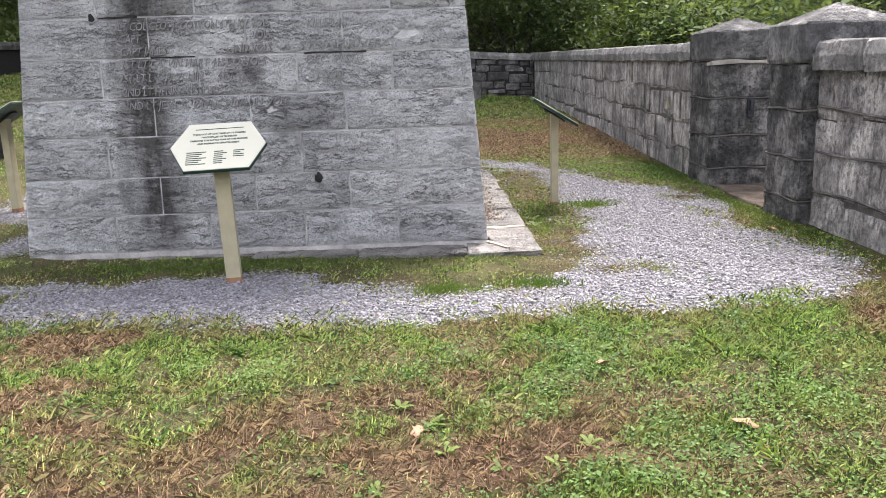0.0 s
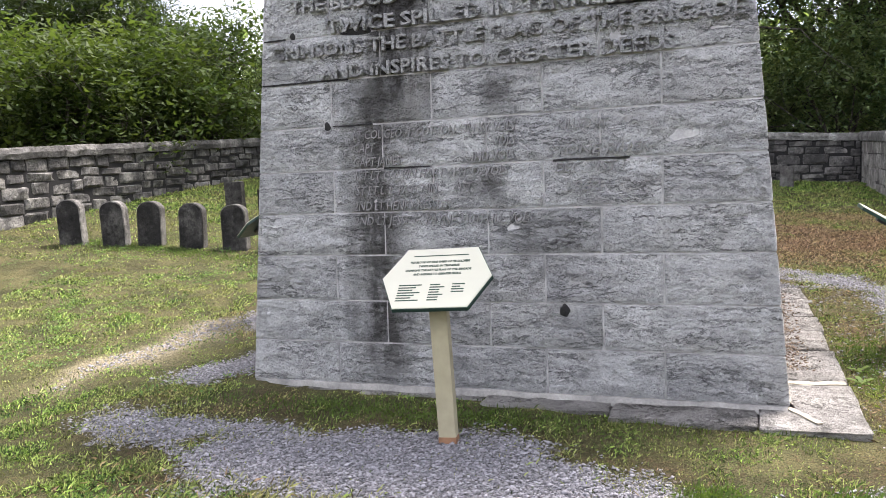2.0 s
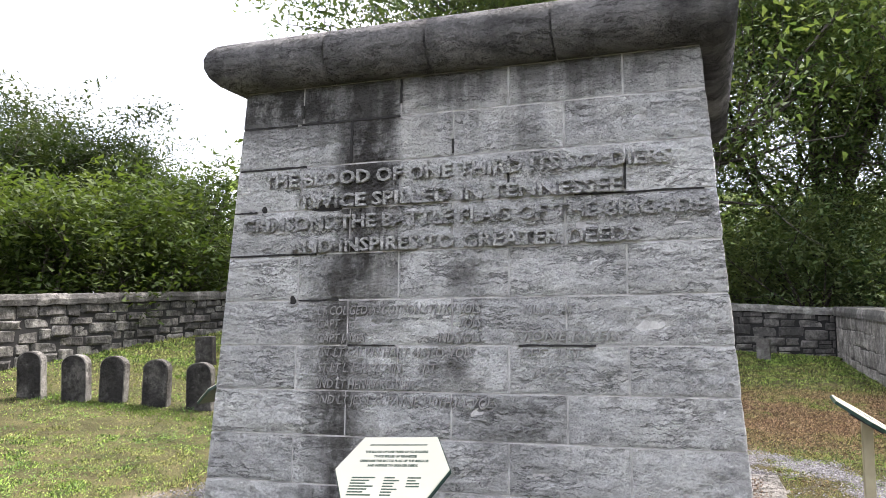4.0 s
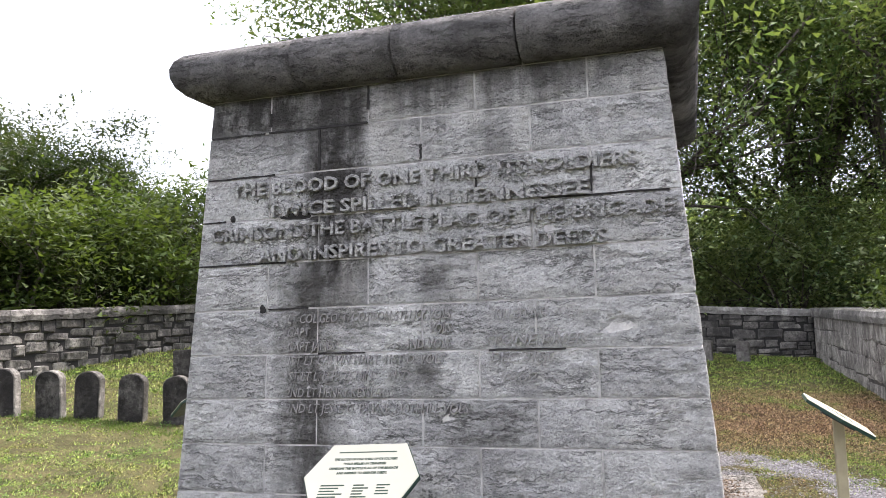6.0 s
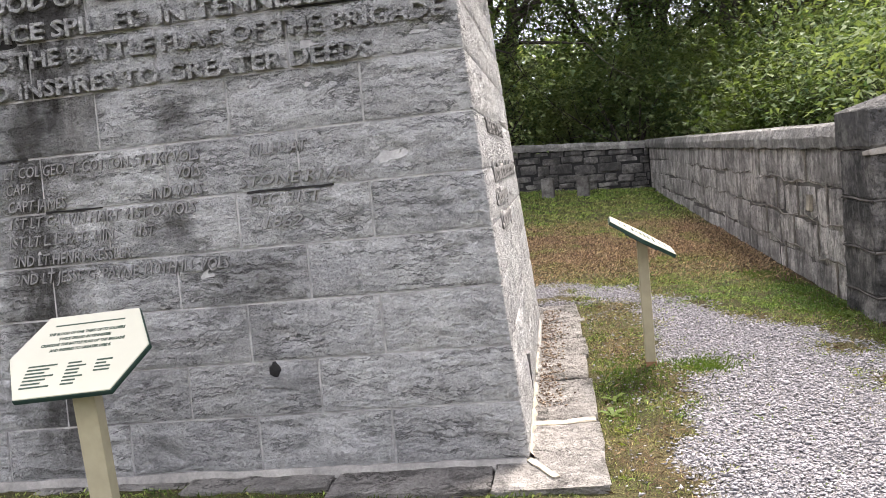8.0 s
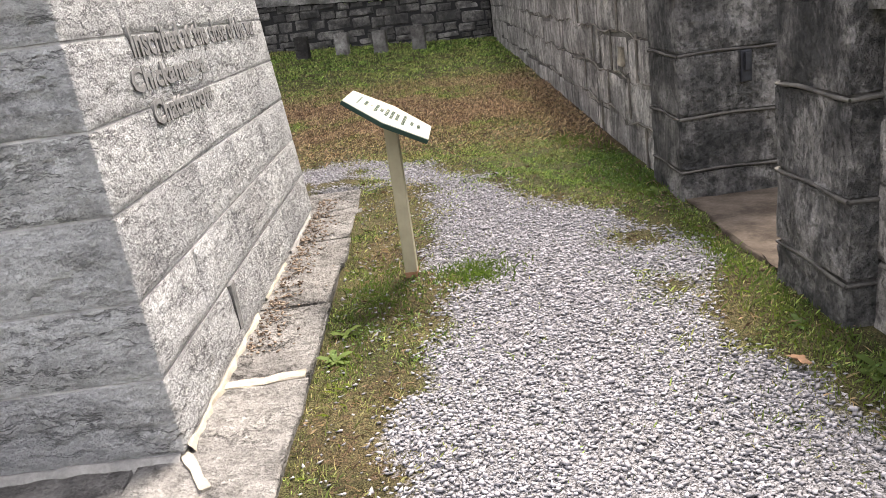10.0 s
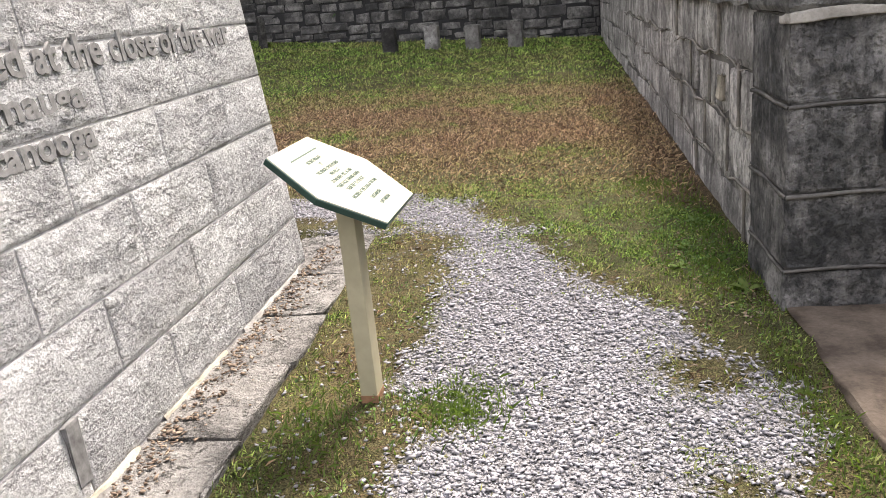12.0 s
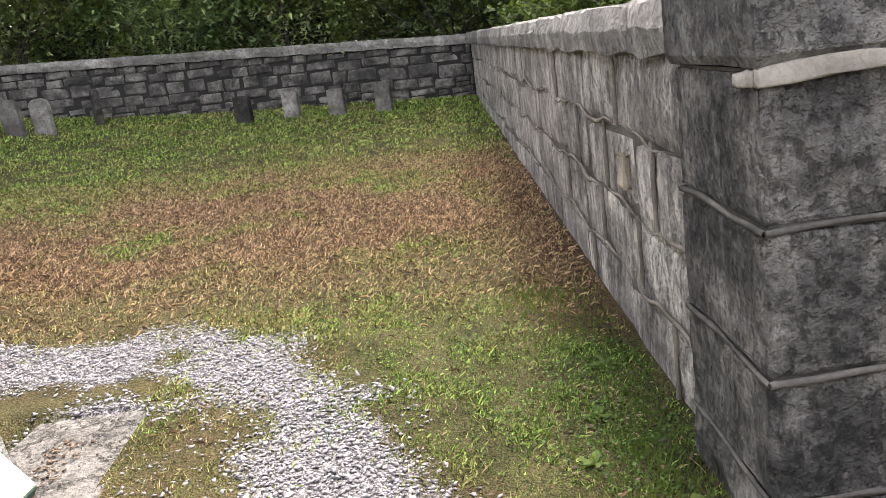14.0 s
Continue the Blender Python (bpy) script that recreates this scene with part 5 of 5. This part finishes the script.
# broad-leaved ground cover in clumps among the grass
def ground_cover(x, y, size, seed):
    """Clover-like leaflets lying at all angles just above the turf."""
    r = np.random.default_rng(seed)
    n = len(x)
    yaw, tip, roll = r.uniform(0, 2 * np.pi, n), r.normal(0.25, 0.35, n), r.normal(0, 0.4, n)
    d = np.stack([np.cos(yaw) * np.cos(tip), np.sin(yaw) * np.cos(tip), np.sin(tip)], -1)
    side = np.stack([-np.sin(yaw) * np.cos(roll), np.cos(yaw) * np.cos(roll), np.sin(roll)], -1)
    root = np.stack([x, y, surface(x, y) + r.uniform(0.008, 0.038, n)], -1)
    ln = size[:, None]
    v = np.stack([root, root + d * ln * 0.55 + side * ln * 0.36, root + d * ln, root + d * ln * 0.55 - side * ln * 0.36], 1).reshape(-1, 3)
    return raw_mesh("ground_cover", v, np.arange(4 * n).reshape(n, 4), COVER)


cvx = np.concatenate([rng.uniform(0.2, 5.2, 170000), rng.uniform(3.4, 5.3, 30000), rng.uniform(-4.5, 0, 40000)])
cvy = np.concatenate([rng.uniform(-3.9, -1.5, 170000), rng.uniform(-1.2, 4.6, 30000), rng.uniform(-0.5, 4.2, 40000)])
lush = np.clip((fold(cvx, cvy, 81, 3.4) - 0.47) * 4, 0, 1) * np.clip((fold(cvx, cvy, 82, 12.0) - 0.32) * 3, 0, 1)
lush = np.maximum(lush, 0.75 * np.exp(-(np.hypot((cvx - 3.75) / 0.7, (cvy + 2.9) / 0.8)) ** 2) * np.clip((fold(cvx, cvy, 83, 9.0) - 0.2) * 2, 0, 1))
lush = np.maximum(lush, 1.0 * np.exp(-(np.hypot((cvx - 5.05) / 0.28, (cvy - 3.2) / 0.6)) ** 4))
lush = np.maximum(lush, 0.16 * (cvy < -1.4))
lush = lush * (1 - np.clip(1.3 * dead_at(cvx, cvy), 0, 1)) * (1 - np.clip(1.6 * gravel_at(cvx, cvy), 0, 1))
ok = (rng.random(len(cvx)) < lush) & ~((cvx > -0.05) & (cvx < 3.4) & (cvy > -0.3) & (cvy < 3.6)) & (cvx < 5.28)
cvx, cvy = cvx[ok], cvy[ok]
cover = new("ground_cover", ground_cover(cvx, cvy, rng.uniform(0.007, 0.017, len(cvx)) * np.where(cvx < 0, 1.5, 1.0), 84))
tagged(cover, "bright green clover and broad-leaved weeds in the lawn", "ground cover", kind="stuff")

# dead stems lying flat between the green
sx1, sy1 = rng.uniform(0.0, 5.3, 100000), rng.uniform(-4.0, -1.4, 100000)
sx2, sy2 = rng.uniform(0.0, 5.3, 110000), rng.uniform(4.3, 9.0, 110000)
sx3, sy3 = rng.uniform(3.4, 5.3, 14000), rng.uniform(-1.0, 4.3, 14000)
sx, sy = np.concatenate([sx1, sx2, sx3]), np.concatenate([sy1, sy2, sy3])
ok = (rng.random(len(sx)) < np.where(sy > 4, 0.35, 0.14) + 0.62 * dead_at(sx, sy)) & (gravel_at(sx, sy) < 0.4)
sx, sy = sx[ok], sy[ok]
thatch_me = blades(sx, sy, rng.uniform(0.015, 0.045, len(sx)), rng.uniform(0.0015, 0.0038, len(sx)) * np.where(sy > 4, 2.2, 1.0), 62, BLADE, "thatch", 1.3)
thatch_me.attributes["dead"].data.foreach_set("value", np.repeat(rng.uniform(0.75, 1.0, len(sx)), 4).astype(np.float32))
tagged(new("thatch", thatch_me), "dead brown grass stems matted between the blades", "dry grass", kind="stuff")

# taller tufts along the walls, the sign posts and the headstones
tx, ty = [], []
for cx0, cy0, sx, sy, cnt in ((5.2, 3.2, 0.16, 0.5, 2600), (5.15, 2.6, 0.1, 0.2, 700), (5.2, 0.3, 0.1, 0.6, 1700), (3.62, 1.35, 0.12, 0.22, 800), (4.05, 1.45, 0.09, 0.1, 900),
                               (3.5, 0.75, 0.05, 0.3, 300), (1.3, -0.36, 0.75, 0.09, 2600), (-3.5, 3.45, 0.85, 0.12, 3200), (2.72, -1.08, 0.08, 0.06, 500), (3.25, -1.02, 0.09, 0.05, 500), (5.0, 4.2, 0.12, 0.12, 500), (2.2, 13.0, 1.2, 0.12, 1500), (5.19, 1.5, 0.04, 0.4, 700)):
    r = np.random.default_rng(int(cx0 * 100 + 1000))
    tx.append(r.normal(cx0, sx, cnt))
    ty.append(r.normal(cy0, sy, cnt))
tx, ty = np.concatenate(tx), np.concatenate(ty)
ok = (tx < 5.3) & ~((tx > -0.05) & (tx < 3.38) & (ty > -0.17) & (ty < 3.4))
tx, ty = tx[ok], ty[ok]
tufts = new("grass_tufts", blades(tx, ty, rng.uniform(0.015, 0.045, len(tx)), rng.uniform(0.004, 0.008, len(tx)), 61, WEED, "grass_tufts", 0.6))
tagged(tufts, "taller green grass tufts along stones and walls", "grass", kind="stuff")


def weed(x, y, count, size, seed):
    """A low rosette of broad leaves."""
    r = random.Random(seed)
    verts, faces = [Vector((0, 0, 0))], []
    for k in range(count):
        a, length, up = r.uniform(0, 6.28), size * r.uniform(0.6, 1.2), r.uniform(0.2, 0.9)
        d, s = Vector((math.cos(a), math.sin(a), 0)), Vector((-math.sin(a), math.cos(a), 0))
        b = len(verts)
        for f, wd, h in ((0.35, 0.16, 0.4), (0.75, 0.18, 0.55), (1.0, 0.01, 0.5)):
            p = d * length * f + Vector((0, 0, h * length * up))
            verts += [p + s * length * wd, p - s * length * wd]
        faces.append((0, b + 1, b))
        for q in range(2):
            faces.append((b + 2 * q, b + 2 * q + 1, b + 2 * q + 3, b + 2 * q + 2))
    ob = part_of("weed", mesh_from("weed", verts, faces, WEED, flat=False), m=pose(x, y, float(surface(x, y)), 0, 0, r.uniform(0, 360)))
    return tagged(ob, "small green broad-leaved weed rosette", "weed", "weeds")


wr = random.Random(12)
for x, y, c, s in ((3.45, 0.62, 14, 0.07), (3.47, 0.86, 10, 0.07), (5.2, 2.35, 9, 0.09), (5.16, 0.42, 12, 0.05), (5.05, 3.0, 16, 0.06), (5.15, 3.35, 14, 0.06), (4.98, 2.7, 12, 0.05), (5.22, 0.0, 12, 0.08), (5.3, 13.9, 14, 0.2)):
    weed(x, y, c, s, wr.randint(0, 9999))
for k in range(130):
    weed(wr.uniform(2.2, 4.9), wr.uniform(-3.8, -1.8), 9, wr.uniform(0.02, 0.045), wr.randint(0, 9999))


def dry_leaf(x, y, size, seed):
    """A curled lobed oak leaf."""
    r = random.Random(seed)
    bm = bmesh.new()
    n = 22
    rim = []
    for k in range(n):
        a = 2 * math.pi * k / n
        rad = size * (0.55 + 0.3 * abs(math.cos(a)) + (0.16 if k % 4 < 2 else -0.1))
        px_, py_ = rad * math.cos(a), rad * 0.62 * math.sin(a)
        rim.append(bm.verts.new((px_, py_, 0.25 * size * (abs(math.sin(a)) ** 2) + r.uniform(0, 0.1) * size)))
    mid = bm.verts.new((0, 0, 0))
    for k in range(n):
        bm.faces.new((rim[k], rim[(k + 1) % n], mid))
    ob = part("fallen_leaf", bm, DRYLEAF, m=pose(x, y, float(surface(x, y)) + 0.022, r.uniform(-15, 15), r.uniform(-15, 15), r.uniform(0, 360)), flat=False)
    mod = ob.modifiers.new("thickness", "SOLIDIFY")
    mod.thickness = 0.001
    return tagged(ob, "curled dry brown oak leaf lying on the lawn", "leaf", "fallen leaves")


for k, (x, y, s) in enumerate(((1.62, -3.42, 0.045), (2.6, -2.95, 0.04), (3.62, -2.95, 0.045), (5.02, 0.12, 0.05), (0.6, -2.6, 0.045), (3.3, -2.4, 0.04))):
    dry_leaf(x, y, s, k)

# ---- trees ----


def tree_mesh(seed, tall, spread, leaves, leaf, droop, forks, bare, material):
    """Trunk with forking limbs, and a crown of small leaves in clumps with gaps."""
    r = random.Random(seed)
    wood_v, wood_f, tips = [], [], []

    def limb(p, d, length, rad, depth):
        steps, sides = (6, 6) if depth == 0 else ((4, 4) if depth == 1 else (3, 3))
        ring_old = None
        for k in range(steps + 1):
            f = k / steps
            rr = rad * (1 - 0.55 * f)
            side = d.cross(Vector((0.3, 0.2, 1.0)) if abs(d.z) < 0.9 else Vector((1, 0, 0))).normalized()
            other = side.cross(d)
            b = len(wood_v)
            for q in range(sides):
                t = q * 2 * math.pi / sides
                wood_v.append(p + side * math.cos(t) * rr + other * math.sin(t) * rr)
            if ring_old is not None:
                for q in range(sides):
                    wood_f.append((ring_old + q, ring_old + (q + 1) % sides, b + (q + 1) % sides, b + q))
            ring_old = b
            if depth >= 1 and k >= 1:
                tips.append((p.copy(), d.copy(), depth))
            if depth < 3 and k >= (2 if depth == 0 else 1) and r.random() < forks:
                a = r.uniform(0, 6.28)
                out = (side * math.cos(a) + other * math.sin(a)) * r.uniform(0.7, 1.2) + d * 0.6 + Vector((0, 0, 0.15))
                limb(p.copy(), out.normalized(), length * r.uniform(0.45, 0.7), rr * 0.6, depth + 1)
            d = (d + Vector((r.uniform(-1, 1), r.uniform(-1, 1), r.uniform(-0.35, 0.5))) * 0.16 * (1 + depth * 0.5)).normalized()
            p = p + d * (length / steps)

    for _ in range(1 if bare > 0.25 else 3):
        limb(Vector((r.uniform(-0.12, 0.12), r.uniform(-0.12, 0.12), -0.3)), Vector((r.uniform(-0.2, 0.2), r.uniform(-0.2, 0.2), 1)).normalized(), tall * 0.8, tall * 0.02, 0)
    tips = [t for t in tips if t[0].z > tall * bare]
    q = np.random.default_rng(seed)
    pick = q.integers(0, len(tips), leaves)
    cp = np.array([tips[i][0] for i in range(len(tips))])[pick]
    clump = q.normal(0, 1, (len(tips), 3)) * spread * 0.5
    off = clump[pick] * 0.5 + q.normal(0, 1, (leaves, 3)) * np.array([spread, spread, spread * 0.55]) * 0.5
    c = cp + off
    c[:, 2] = np.maximum(c[:, 2], tall * bare * 0.6 + 0.1)
    yaw = q.uniform(0, 2 * np.pi, leaves)
    pitch = q.normal(-droop, 0.45, leaves)
    d = np.stack([np.cos(yaw) * np.cos(pitch), np.sin(yaw) * np.cos(pitch), np.sin(pitch)], -1)
    s = np.stack([-np.sin(yaw), np.cos(yaw), q.normal(0, 0.4, leaves)], -1)
    ln = (leaf * q.uniform(0.7, 1.35, leaves))[:, None]
    wd = ln * 0.24
    v = np.stack([c + s * wd, c + d * ln, c - s * wd], 1).reshape(-1, 3)
    f = (np.arange(leaves)[:, None] * 3 + np.arange(3)[None])
    return mesh_from("trunk", wood_v, wood_f, BARK, flat=False), raw_mesh("crown", v, f, material)


def tree(name, meshes, m, label, category, group):
    root = new(name)
    root.matrix_basis = m
    part_of("trunk", meshes[0], root)
    part_of("crown", meshes[1], root)
    return tagged(root, label, category, group)


small = [tree_mesh(100 + k, 5.0, 0.52, 27000, 0.125, 0.2, 0.95, 0.08, LEAF_A) for k in range(3)]
large = [tree_mesh(200 + k, 12.0, 1.2, 33000, 0.155, 0.3, 0.8, 0.22, LEAF_B) for k in range(3)]
under = [tree_mesh(300 + k, 3.4, 0.95, 12000, 0.115, 0.2, 0.95, 0.0, LEAF_D) for k in range(2)]
shrub = [tree_mesh(400 + k, 1.7, 0.3, 5500, 0.08, -0.1, 0.9, 0.1, LEAF_C) for k in range(2)]
tr = random.Random(77)


def stand(name, kinds, spots, label, category, group, lo_s=0.88, hi_s=1.12):
    for k, (x, y, s) in enumerate(spots):
        m = pose(x, y, float(land(x, y)) - 0.1, 0, 0, tr.uniform(0, 360)) @ Matrix.Scale(s * tr.uniform(lo_s, hi_s), 4)
        tree(name, kinds[k % len(kinds)], m, label, category, group)


stand("tree", small, [(-11.2 - (k % 3) * 1.9 - tr.uniform(0, 0.8), -4.0 + 1.5 * k + tr.uniform(-0.4, 0.4), 0.7 + 0.07 * (k % 3)) for k in range(15)] + [(-9.3 - (k % 2) * 0.8, 0.5 + 1.6 * k, 0.42) for k in range(9)], "feathery green young tree behind the wall", "tree", "young trees")
stand("tree", large, [(-3.5 + 2.1 * k + tr.uniform(-0.6, 0.6), 19.5 + (k % 3) * 2.0 + tr.uniform(-0.6, 0.6), 0.95) for k in range(9)], "tall dark broadleaf tree with forking limbs", "tree", "tall trees")
stand("tree", large, [(-3.7, 19.0, 1.0)], "tall dark broadleaf tree with forking limbs", "tree", "tall trees", 1.0, 1.0)
stand("tree", large, [(12.5 + (k % 2) * 2.5, 4.0 + 3.6 * k, 0.75) for k in range(4)], "tall dark broadleaf tree beyond the wall", "tree", "tall trees")
stand("bush", under, [(-9.5 + 1.45 * k + tr.uniform(-0.4, 0.4), 16.9 + (k % 2) * 1.4, 0.95) for k in range(16)] + [(8.4 + (k % 2) * 1.5, 4.5 + 2.1 * k, 0.85) for k in range(6)],
      "dense dark undergrowth bush under the trees", "bush", "undergrowth")
stand("shrub", shrub, [(-7.3, 4.1, 1.5), (-7.4, 6.3, 1.35), (-7.2, 7.4, 1.6), (-7.5, 8.6, 1.5), (-7.3, 2.6, 1.2), (-7.3, 9.6, 1.7), (7.6, 12.5, 1.4), (7.4, 10.0, 1.2)], "bright green leafy shrub above the wall", "shrub", "shrubs")

# far woods that close the view all round
wq = np.random.default_rng(91)
wn_count = 80000
ang = wq.uniform(-np.pi, np.pi, wn_count)
height_at = 4.2 + 1.6 * np.clip(np.sin(ang) * 1.6 + 0.2, 0, 1) + 2.0 * (ang > -1.5) * (np.abs(ang) < 0.9) + 1.6 * (fold(np.cos(ang) * 9, np.sin(ang) * 9, 92, 1.4) - 0.5)
dist = 27 + wq.uniform(0, 5, wn_count)
hz = np.where(wq.random(wn_count) < 0.5, wq.uniform(-0.5, 3.4, wn_count), height_at * wq.beta(1.2, 1.2, wn_count))
c = np.stack([np.cos(ang) * dist, 4 + np.sin(ang) * dist, 0.7 + hz], -1)
yaw, pit = wq.uniform(0, 2 * np.pi, wn_count), wq.normal(-0.2, 0.6, wn_count)
d = np.stack([np.cos(yaw) * np.cos(pit), np.sin(yaw) * np.cos(pit), np.sin(pit)], -1)
s = np.stack([-np.sin(yaw), np.cos(yaw), wq.normal(0, 0.5, wn_count)], -1)
ln = wq.uniform(0.45, 1.0, wn_count)[:, None]
woods_v = np.stack([c, c + d * ln * 0.5 + s * ln * 0.28, c + d * ln, c + d * ln * 0.5 - s * ln * 0.28], 1).reshape(-1, 3)
woods = new("far_woods", raw_mesh("far_woods", woods_v, np.arange(wn_count)[:, None] * 4 + np.arange(4)[None], LEAF_D))
tagged(woods, "dense dark green woods beyond the enclosure", "woods", kind="stuff")
